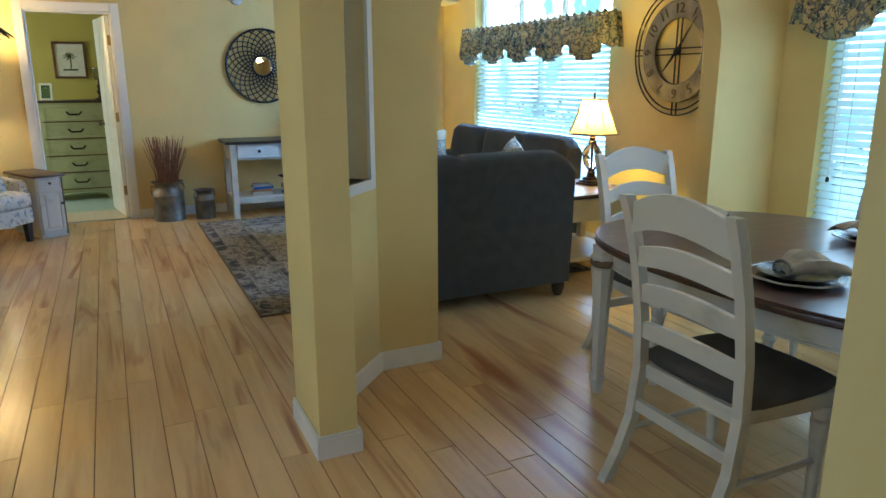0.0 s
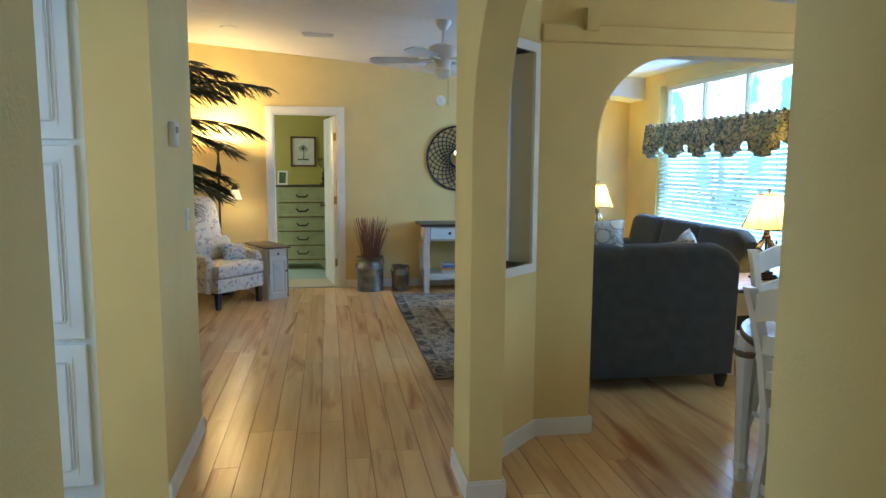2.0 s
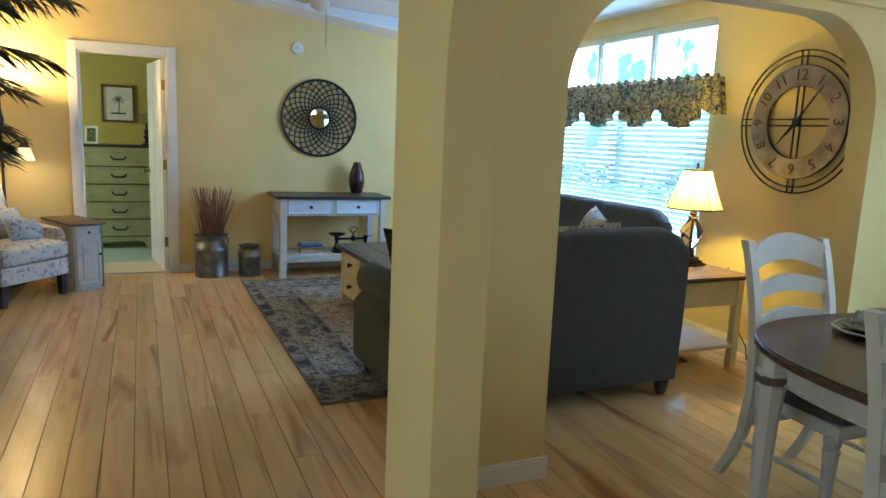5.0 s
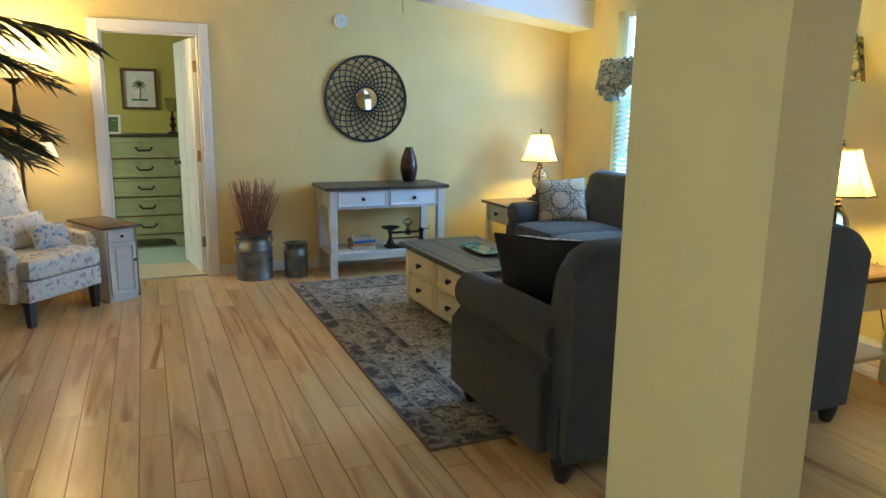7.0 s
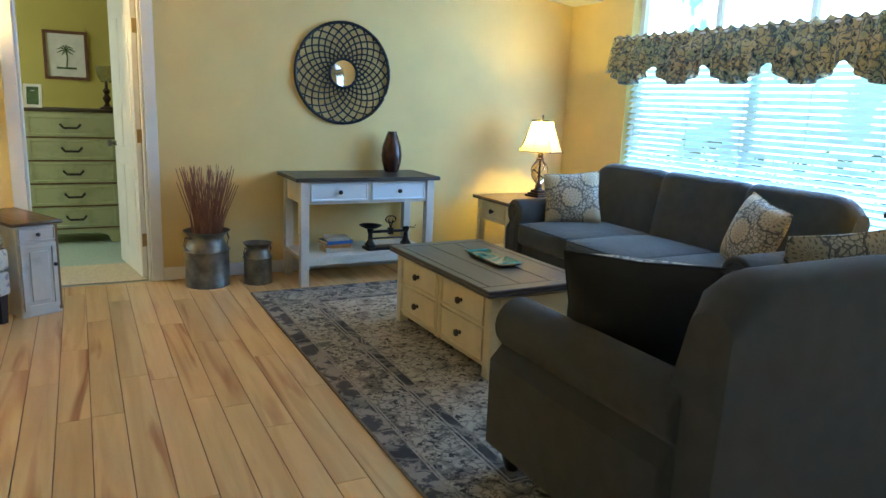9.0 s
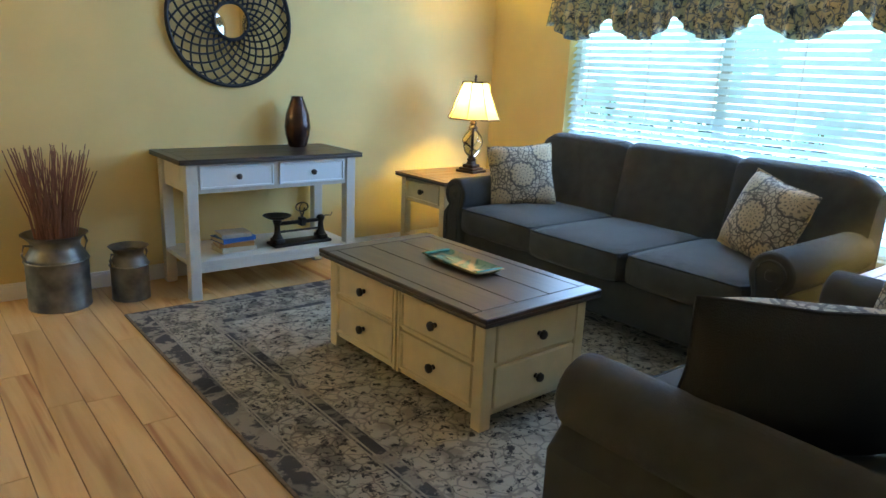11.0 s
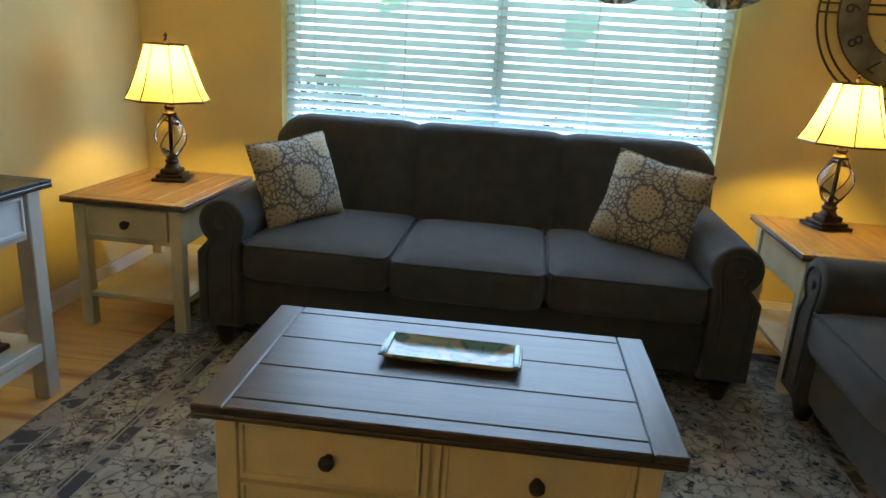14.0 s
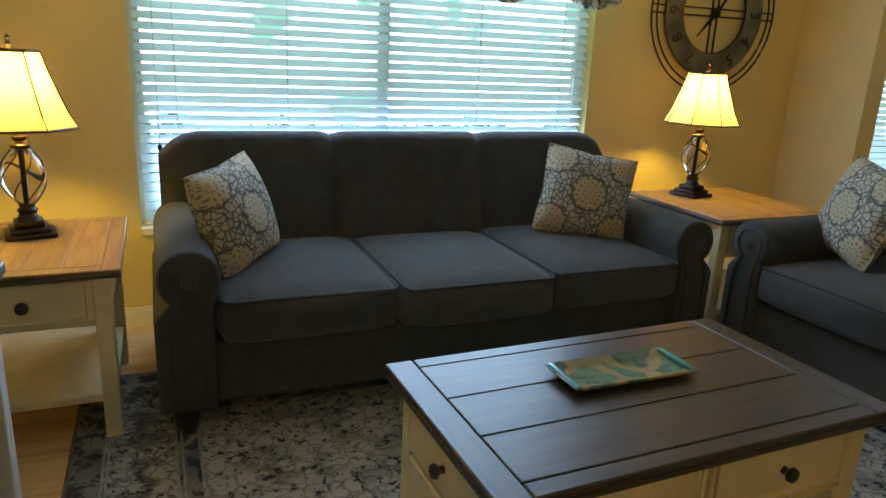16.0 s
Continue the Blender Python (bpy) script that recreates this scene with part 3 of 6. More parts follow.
window("window_1", *WIN[:2], WIN[2], WIN[3], 1.98, 3)
blinds(WIN[0] + 0.01, WIN[1] - 0.01, WIN[2] + 0.013, 1.98)
valance(4.86, 7.50, 2.06)
window("window_2", *DWIN[:2], DWIN[2], DWIN[3], 1.96, 3)
blinds(DWIN[0] + 0.01, DWIN[1] - 0.01, DWIN[2] + 0.013, 1.96)
valance(0.3, 3.02, 2.12)

# outside: lawn, hedge, glowing panel in place of the far distance
GRASS = mat("lawn_grass", (0.07, 0.12, 0.035), 0.9, var=0.3, scale=30, bump=0.5)
LEAF = mat("hedge_leaf", (0.06, 0.11, 0.03), 0.5, var=0.4, scale=9)
# added emissive panel: brightens the window view and lights the blinds from behind
def skylight_backdrop():
    m = bpy.data.materials.new("glowing_distance")
    m.use_nodes = True
    nd, ln = m.node_tree.nodes, m.node_tree.links
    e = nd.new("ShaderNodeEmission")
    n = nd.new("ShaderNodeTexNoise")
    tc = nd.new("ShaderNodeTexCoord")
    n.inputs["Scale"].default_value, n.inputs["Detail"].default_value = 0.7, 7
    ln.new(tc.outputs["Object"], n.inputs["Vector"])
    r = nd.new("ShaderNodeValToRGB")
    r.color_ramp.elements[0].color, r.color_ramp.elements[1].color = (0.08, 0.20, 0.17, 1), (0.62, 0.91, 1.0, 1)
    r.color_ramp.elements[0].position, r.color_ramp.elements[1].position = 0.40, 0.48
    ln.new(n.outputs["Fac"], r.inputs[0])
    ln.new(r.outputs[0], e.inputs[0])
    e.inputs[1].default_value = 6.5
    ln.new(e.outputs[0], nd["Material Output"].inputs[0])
    solid("backdrop", box(14, 14.1, -25, 40, -0.25, 16), m, "glowing panel standing in for the bright garden distance", "backdrop", "structure")


skylight_backdrop()
solid("ground", box(4.3, 900, -900, 900, -0.4, -0.25), GRASS, "green lawn outside the windows", "ground", "structure")


def hedge(name, x, y0, y1, height, count):
    rnd = random.Random(int(y0 * 10) + 5)
    bm = bmesh.new()
    for i in range(count):
        y = rnd.uniform(y0, y1)
        top = height * (0.75 + 0.25 * math.sin(y * 2.3) + 0.12 * math.sin(y * 7.1))
        z = -0.25 + top * rnd.random() ** 0.7
        xx = x + rnd.gauss(0, 0.9)
        s = rnd.uniform(0.06, 0.15)
        m = Matrix.Translation((xx, y, z)) @ Euler((rnd.uniform(0, 6), rnd.uniform(0, 6), rnd.uniform(0, 6))).to_matrix().to_4x4()
        vs = [bm.verts.new(m @ Vector(p)) for p in ((-s, 0, 0), (0, -s * 0.45, 0.01), (s, 0, 0), (0, s * 0.45, 0.01))]
        bm.faces.new(vs)
    h = thing(name, x, (y0 + y1) / 2, 0, 0, "leafy green shrubs outside the window", "shrub")
    h["kind"] = "stuff"
    for v in bm.verts:
        v.co.x -= x
        v.co.y -= (y0 + y1) / 2
    part("leaves", bm, LEAF, h)
    for k in range(6):
        yy = (y0 - y1) / 2 + (k + 0.5) * (y1 - y0) / 6
        part("stem", sweep([(0, yy, -0.26), (0.05, yy + 0.05, height * 0.4), (-0.05, yy + 0.12, height * 0.75)], [0.03, 0.02, 0.008], 6), WORN, h)


hedge("shrubs", 9.2, 7.0, 14.5, 1.1, 1700)
hedge("shrubs", 9.4, -1.5, 6.0, 0.8, 1200)

# ---- living room ----
RUG = figured("faded_persian_rug", (0.40, 0.37, 0.295), (0.030, 0.031, 0.033), (0.22, 0.205, 0.17), 14, rough=1.0, line=(0.02, 0.07), mix=0.535, third=(0.62, 0.62, 0.62), bump=0.6)
RUGBORDER = figured("faded_rug_border", (0.36, 0.335, 0.265), (0.034, 0.034, 0.035), (0.17, 0.155, 0.125), 17, rough=1.0, line=(0.02, 0.08), mix=0.52, third=(0.42, 0.43, 0.46), bump=0.6)
RUGBAND = figured("dark_rug_band", (0.28, 0.26, 0.215), (0.06, 0.06, 0.063), (0.25, 0.23, 0.19), 5, rough=1.0, line=(0.01, 0.04), mix=0.46, third=(0.5, 0.52, 0.56), bump=0.6)
RUGEDGE = mat("rug_binding", (0.16, 0.12, 0.08), 1.0, var=0.2, scale=40, bump=0.5)
RUGLINE = mat("rug_border_line", (0.29, 0.27, 0.225), 1.0, var=0.25, scale=25, bump=0.5, bscale=300)


def medallion_cloth(name, ground, ink, gold, tile=0.235):
    """A printed cloth: ringed, petalled medallions with scrolling leaves between them."""
    m = bpy.data.materials.new(name)
    m.use_nodes = True
    nd, ln = m.node_tree.nodes, m.node_tree.links
    bsdf = nd["Principled BSDF"]
    bsdf.inputs["Roughness"].default_value = 0.9
    tc = nd.new("ShaderNodeTexCoord")

    def op(kind, a, b=None, c=None):
        n = nd.new("ShaderNodeMath")
        n.operation = kind
        for i, v in enumerate((a, b, c)):
            if v is None:
                continue
            if isinstance(v, (int, float)):
                n.inputs[i].default_value = v
            else:
                ln.new(v, n.inputs[i])
        return n.outputs[0]

    def step(v, lo, hi):
        n = nd.new("ShaderNodeMapRange")
        n.interpolation_type = "SMOOTHSTEP"
        n.inputs[1].default_value, n.inputs[2].default_value = lo, hi
        ln.new(v, n.inputs[0])
        return n.outputs[0]

    def blend(fac, a, b):
        n = nd.new("ShaderNodeMix")
        n.data_type = "RGBA"
        ln.new(fac, n.inputs[0])
        for i, v in ((6, a), (7, b)):
            if isinstance(v, tuple):
                n.inputs[i].default_value = (*v, 1)
            else:
                ln.new(v, n.inputs[i])
        return n.outputs[2]
    wob = nd.new("ShaderNodeTexNoise")
    wob.inputs["Scale"].default_value = 22
    ln.new(tc.outputs["Object"], wob.inputs["Vector"])
    sh = nd.new("ShaderNodeVectorMath")
    sh.operation = "MULTIPLY_ADD"
    sh.inputs[1].default_value = (0.022, 0.022, 0.022)
    ln.new(wob.outputs["Color"], sh.inputs[0])
    ln.new(tc.outputs["Object"], sh.inputs[2])
    sep = nd.new("ShaderNodeSeparateXYZ")
    ln.new(sh.outputs[0], sep.inputs[0])
    # diagonal lattice of medallions, one at the middle of the cushion
    a = op("MULTIPLY", op("ADD", sep.outputs[0], sep.outputs[2]), 0.7071 / tile)
    b = op("MULTIPLY", op("SUBTRACT", sep.outputs[0], sep.outputs[2]), 0.7071 / tile)
    u = op("SUBTRACT", op("FRACT", op("ADD", a, 0.46)), 0.5)
    v = op("SUBTRACT", op("FRACT", op("ADD", b, 0.5)), 0.5)
    rad = op("SQRT", op("ADD", op("MULTIPLY", u, u), op("MULTIPLY", v, v)))
    ang = op("ARCTAN2", v, u)
    petal = op("MULTIPLY", op("SINE", op("MULTIPLY", ang, 10.0)), 0.018)
    rr = op("ADD", rad, petal)
    rings = op("SINE", op("MULTIPLY", rr, 62.0))
    dots = op("MULTIPLY", step(op("SINE", op("MULTIPLY", ang, 16.0)), 0.0, 0.5), step(rings, -0.2, 0.3))
    core = op("SUBTRACT", 1.0, step(rr, 0.32, 0.36))
    rim = op("SUBTRACT", 1.0, step(op("ABSOLUTE", op("SUBTRACT", rr, 0.375)), 0.012, 0.03))
    vor = nd.new("ShaderNodeTexVoronoi")
    vor.feature = "DISTANCE_TO_EDGE"
    vor.inputs["Scale"].default_value = 38
    ln.new(sh.outputs[0], vor.inputs["Vector"])
    scroll = op("SUBTRACT", 1.0, step(vor.outputs["Distance"], 0.05, 0.13))
    leaf = nd.new("ShaderNodeTexNoise")
    leaf.inputs["Scale"].default_value, leaf.inputs["Detail"].default_value = 55, 4
    ln.new(sh.outputs[0], leaf.inputs["Vector"])
    outer = op("MAXIMUM", scroll, op("MULTIPLY", step(leaf.outputs["Fac"], 0.53, 0.60), 0.45))
    base = blend(op("MULTIPLY", outer, 0.9), ground, ink)
    heart = blend(op("MULTIPLY", dots, 0.75), gold, ink)
    col = blend(core, base, heart)
    col = blend(op("MULTIPLY", rim, 0.9), col, ink)
    ln.new(col, bsdf.inputs["Base Color"])
    fine = nd.new("ShaderNodeTexNoise")
    fine.inputs["Scale"].default_value = 380
    ln.new(tc.outputs["Object"], fine.inputs["Vector"])
    bp = nd.new("ShaderNodeBump")
    bp.inputs["Strength"].default_value, bp.inputs["Distance"].default_value = 0.25, 0.004
    ln.new(fine.outputs["Fac"], bp.inputs["Height"])
    ln.new(bp.outputs[0], bsdf.inputs["Normal"])
    return m


PILLOW = medallion_cloth("medallion_pillow_cloth", (0.40, 0.36, 0.27), (0.075, 0.072, 0.062), (0.40, 0.33, 0.21), 0.215)
PILLOWBACK = mat("charcoal_pillow_back", (0.018, 0.017, 0.016), 0.95, bump=0.4, bscale=300)
TOILE = figured("grey_toile_cloth", (0.64, 0.61, 0.53), (0.27, 0.28, 0.34), (0.50, 0.48, 0.46), 11, line=(0.0, 0.02), mix=0.535)
BLUEPRINT = figured("blue_print_cloth", (0.42, 0.50, 0.52), (0.12, 0.22, 0.36), (0.55, 0.50, 0.42), 18, mix=0.48)
CELADON = figured("celadon_glaze", (0.11, 0.22, 0.15), (0.06, 0.14, 0.10), (0.30, 0.28, 0.16), 9, rough=0.12, mix=0.5, bump=0.03)
AQUA = mat("aqua_glaze", (0.07, 0.27, 0.25), 0.1, var=0.2, scale=12, bump=0.02)
STEEL = mat("galvanised_steel", (0.20, 0.19, 0.165), 0.42, 0.85, var=0.4, scale=9, bump=0.15, bscale=25)
TWIG = wood("red_brown_twig", (0.13, 0.055, 0.032), (0.30, 0.14, 0.085), 0.7, (6, 6, 1), 4)
BRONZEVASE = mat("dark_bronze_glaze", (0.045, 0.022, 0.016), 0.22, 0.35, var=0.4, scale=14, bump=0.05)
MIRRORIRON = mat("blue_black_iron", (0.016, 0.022, 0.028), 0.4, 0.4, var=0.3, scale=30)
MIRROR = mat("mirror_glass", (0.9, 0.9, 0.9), 0.03, 1.0, var=0.0, bump=0.0)
CLOCKMETAL = mat("brushed_zinc", (0.17, 0.155, 0.13), 0.42, 0.8, var=0.35, scale=7, bump=0.1, bscale=60)
DARKBRONZE = mat("dark_bronze_wire", (0.045, 0.032, 0.022), 0.5, 0.6)
PLASTIC = mat("white_plastic", (0.72, 0.70, 0.64), 0.45, var=0.03)
LAMPGLASS = glass("amber_swirl_glass", (0.95, 0.88, 0.74), 0.02)


def shade_material(name, colour):
    m = bpy.data.materials.new(name)
    m.use_nodes = True
    nd, ln = m.node_tree.nodes, m.node_tree.links
    d, t, mx = nd.new("ShaderNodeBsdfDiffuse"), nd.new("ShaderNodeBsdfTranslucent"), nd.new("ShaderNodeMixShader")
    n = nd.new("ShaderNodeTexNoise")
    n.inputs["Scale"].default_value = 60
    r = nd.new("ShaderNodeValToRGB")
    r.color_ramp.elements[0].color, r.color_ramp.elements[1].color = (*[c * 0.9 for c in colour], 1), (*colour, 1)
    ln.new(n.outputs["Fac"], r.inputs[0])
    ln.new(r.outputs[0], d.inputs[0])
    ln.new(r.outputs[0], t.inputs[0])
    mx.inputs[0].default_value = 0.6
    ln.new(d.outputs[0], mx.inputs[1])
    ln.new(t.outputs[0], mx.inputs[2])
    ln.new(mx.outputs[0], nd["Material Output"].inputs[0])
    return m


SHADE = shade_material("cream_silk_shade", (0.76, 0.60, 0.36))
FROST = shade_material("frosted_glass_shade", (0.92, 0.88, 0.78))
BULB = mat("lit_bulb", (1, 0.9, 0.7), 0.4, emit=(1, 0.78, 0.45), power=18)


def bulb(ob, x, y, z, energy, r=0.028):
    part("bulb", lathe([(0, -r), (r * 0.7, -r * 0.7), (r, 0), (r * 0.75, r * 0.8), (0.012, r * 1.6), (0.012, r * 2.2), (0, r * 2.2)], 12), BULB, ob).location = (x * K, y * K, z * K)


def rug():
    r = thing("area_rug", 2.08, 6.025, 0, 0, "faded grey and beige persian style area rug", "rug")
    hx, hy = 1.32, 1.68

    def loop(d0, d1, z0, z1):
        """A rectangular band of the rug between two distances from its edge."""
        a, b, c, e = hx - d0, hy - d0, hx - d1, hy - d1
        return join(box(-a, -c, -b, b, z0, z1), box(c, a, -b, b, z0, z1), box(-c, c, -b, -e, z0, z1), box(-c, c, e, b, z0, z1))
    part("rug_field", box(-hx + 0.42, hx - 0.42, -hy + 0.42, hy - 0.42, 0.0, 0.0112), RUG, r, smooth=False)
    part("binding", loop(0, 0.012, 0, 0.010), RUGEDGE, r, smooth=False)
    for nm, d0, d1, m in (("outer_band", 0.012, 0.11, RUGBAND), ("border", 0.11, 0.345, RUGBORDER), ("inner_band", 0.345, 0.42, RUGBAND)):
        a, b, c, e = hx - d0, hy - d0, hx - d1, hy - d1
        for bb in ((-a, -c, -b, b), (c, a, -b, b), (-c, c, -b, -e), (-c, c, e, b)):
            part(nm, box(*bb, 0, 0.0112), m, r, smooth=False)
    for d in (0.106, 0.12, 0.335, 0.355, 0.412):
        part("border_line", loop(d, d + 0.008, 0.0105, 0.0124), RUGLINE, r, smooth=False)


rug()


def knob(parent, x, y, z, axis, r=0.021, material=None):
    b = lathe([(0.0, 0.0), (r * 0.55, 0.0), (r * 0.5, r * 0.6), (r, r * 1.1), (r * 0.95, r * 1.6), (r * 0.4, r * 1.9), (0, r * 1.9)], 14)
    rot = {"-x": Matrix.Rotation(radians(-90), 4, "Y"), "x": Matrix.Rotation(radians(90), 4, "Y"), "-y": Matrix.Rotation(radians(90), 4, "X")}[axis]
    return part("knob", moved(b, Matrix.Translation((x, y, z)) @ rot), material or BLACKWOOD, parent, "black knob")


def panel_front(name, parent, axis, c, u0, u1, z0, z1, material, depth=0.016, lip=0.022):
    """A drawer front with a raised rim, on a face at c that looks along axis."""
    if axis == "-x":
        bm, n = box(c - depth, c, u0, u1, z0, z1), Vector((-1, 0, 0))
    elif axis == "x":
        bm, n = box(c, c + depth, u0, u1, z0, z1), Vector((1, 0, 0))
    else:
        bm, n = box(u0, u1, c - depth, c, z0, z1), Vector((0, -1, 0))
    bmesh.ops.recalc_face_normals(bm, faces=bm.faces[:])
    bm.normal_update()
    front = [f for f in bm.faces if f.normal.dot(n) > 0.9]
    bmesh.ops.inset_region(bm, faces=front, thickness=lip)
    bmesh.ops.inset_region(bm, faces=front, thickness=depth * 0.35, depth=-depth * 0.5)
    return part(name, bm, material, parent, smooth=False)


def coffee_table():
    t = thing("coffee_table", 1.835, 6.175, 0.012, 1.5, "cream painted coffee table with drawers and dark plank top", "coffee table")
    hx, hy, h = 0.348, 0.612, 0.505
    bx, by = hx - 0.045, hy - 0.045
    part("body", box(-bx + 0.012, bx - 0.012, -by + 0.012, by - 0.012, 0.055, h - 0.04), CREAM, t, smooth=False)
    for sx in (-1, 1):
        for sy in (-1, 1):
            x, y = sx * (bx - 0.028), sy * (by - 0.028)
            part("leg", box(x - 0.03, x + 0.03, y - 0.03, y + 0.03, 0, h - 0.04, 0.004, 1), CREAM, t, smooth=False)
    for s, ax in ((-1, "-x"), (1, "x")):
        c = s * (bx - 0.012)
        for k in (-1, 1):
            a, b = (0.03, by - 0.065) if k > 0 else (-by + 0.065, -0.03)
            for z0, z1 in ((0.085, 0.265), (0.285, 0.445)):
                d = panel_front("drawer", t, ax, c, a, b, z0, z1, CREAM, 0.018, 0.012)
                knob(d, c + s * 0.012, (a + b) / 2, (z0 + z1) / 2, ax)
        part("stile", join(box(min(c, c + s * 0.016), max(c, c + s * 0.016), -0.022, -0.008, 0.06, h - 0.04), box(min(c, c + s * 0.016), max(c, c + s * 0.016), 0.008, 0.022, 0.06, h - 0.04)), CREAM, t, smooth=False)
    for s in (-1, 1):
        c = s * (by - 0.012)
        for z0, z1 in ((0.085, 0.265), (0.285, 0.445)):
            bm = bmesh.new()
            y0, y1 = (c, c + 0.018) if s > 0 else (c - 0.018, c)
            box_bm(bm, -bx + 0.065, bx - 0.065, min(y0, y1), max(y0, y1), z0, z1)
            bmesh.ops.bevel(bm, geom=bm.edges[:], offset=0.005, segments=1, affect="EDGES")
            d = part("drawer", bm, CREAM, t, smooth=False)
            kb = lathe([(0, 0), (0.011, 0), (0.010, 0.012), (0.021, 0.023), (0.018, 0.034), (0, 0.040)], 14)
            part("knob", moved(kb, Matrix.Translation((0, s * (by + 0.006), (z0 + z1) / 2)) @ Matrix.Rotation(radians(-90 * s), 4, "X")), BLACKWOOD, d, "black knob")
    # top: breadboard ends, long boards between, thin dark joints
    e = 0.085
    z0, z1 = h - 0.04, h
    edge = part("top_edge", box(-hx, hx, -hy, hy, z0, z0 + 0.018, 0.006, 2), DARKTOP, t, smooth=False)
    nb = 3
    w = (2 * hx - 0.11) / nb
    for i in range(nb):
        a = -hx + 0.055 + i * w
        part("board", box(a + 0.0015, a + w - 0.0015, -hy + e, hy - e, z0 + 0.018, z1, 0.003, 1), DARKTOP, t, smooth=False)
    for s in (-1, 1):
        y0, y1 = (hy - e + 0.002, hy) if s > 0 else (-hy, -hy + e - 0.002)
        part("end_board", box(-hx, hx, y0, y1, z0 + 0.018, z1, 0.004, 1), DARKTOPX, t, smooth=False)
        x0, x1 = (hx - 0.054, hx) if s > 0 else (-hx, -hx + 0.054)
        part("side_board", box(x0, x1, -hy + e, hy - e, z0 + 0.018, z1, 0.004, 1), DARKTOP, t, smooth=False)


coffee_table()


def tray():
    t = thing("serving_tray", 1.90, 6.17, 0.517, 0, "long green glazed ceramic tray with turquoise ends", "tray")
    bm = bmesh.new()
    hx, hy = 0.080, 0.205
    nx, ny = 10, 24
    g = []
    for i in range(nx + 1):
        row = []
        for j in range(ny + 1):
            u, v = -1 + 2 * i / nx, -1 + 2 * j / ny
            rim = max(abs(u) ** 6, abs(v) ** 10)
            row.append(bm.verts.new((u * hx, v * hy, 0.006 + 0.022 * rim)))
        g.append(row)
    for i in range(nx):
        for j in range(ny):
            bm.faces.new((g[i][j], g[i + 1][j], g[i + 1][j + 1], g[i][j + 1]))
    ob = part("dish", bm, CELADON, t)
    s = ob.modifiers.new("thickness", "SOLIDIFY")
    s.thickness, s.offset = 0.006, -1
    for k in (-1, 1):
        part("glazed_end", moved(soft_box(-hx * 0.97, hx * 0.97, -0.010, 0.010, 0.018, 0.031, 0.005), Matrix.Translation((0, k * (hy - 0.012), 0))), AQUA, t, "turquoise glazed rim")


tray()


def scroll_arm(width, length, top, bottom, lean=0.0):
    """An upholstered rolled arm: its section is in (x, z), it runs along y from 0 to length."""
    r = 0.105
    pts = []
    cx, cz = 0.0, top - r
    for i in range(19):
        a = radians(-50 + 245 * i / 18)
        pts.append((cx + r * math.cos(a) - 0.02, cz + r * math.sin(a)))
    pts += [(-width * 0.42, cz - r * 0.9), (-width * 0.40, bottom + 0.05), (-width * 0.42, bottom), (width * 0.42, bottom), (width * 0.42, cz - r * 1.3)]
    bm = side_prism(pts[::-1], 0, length, 0.018, 3)
    return bm


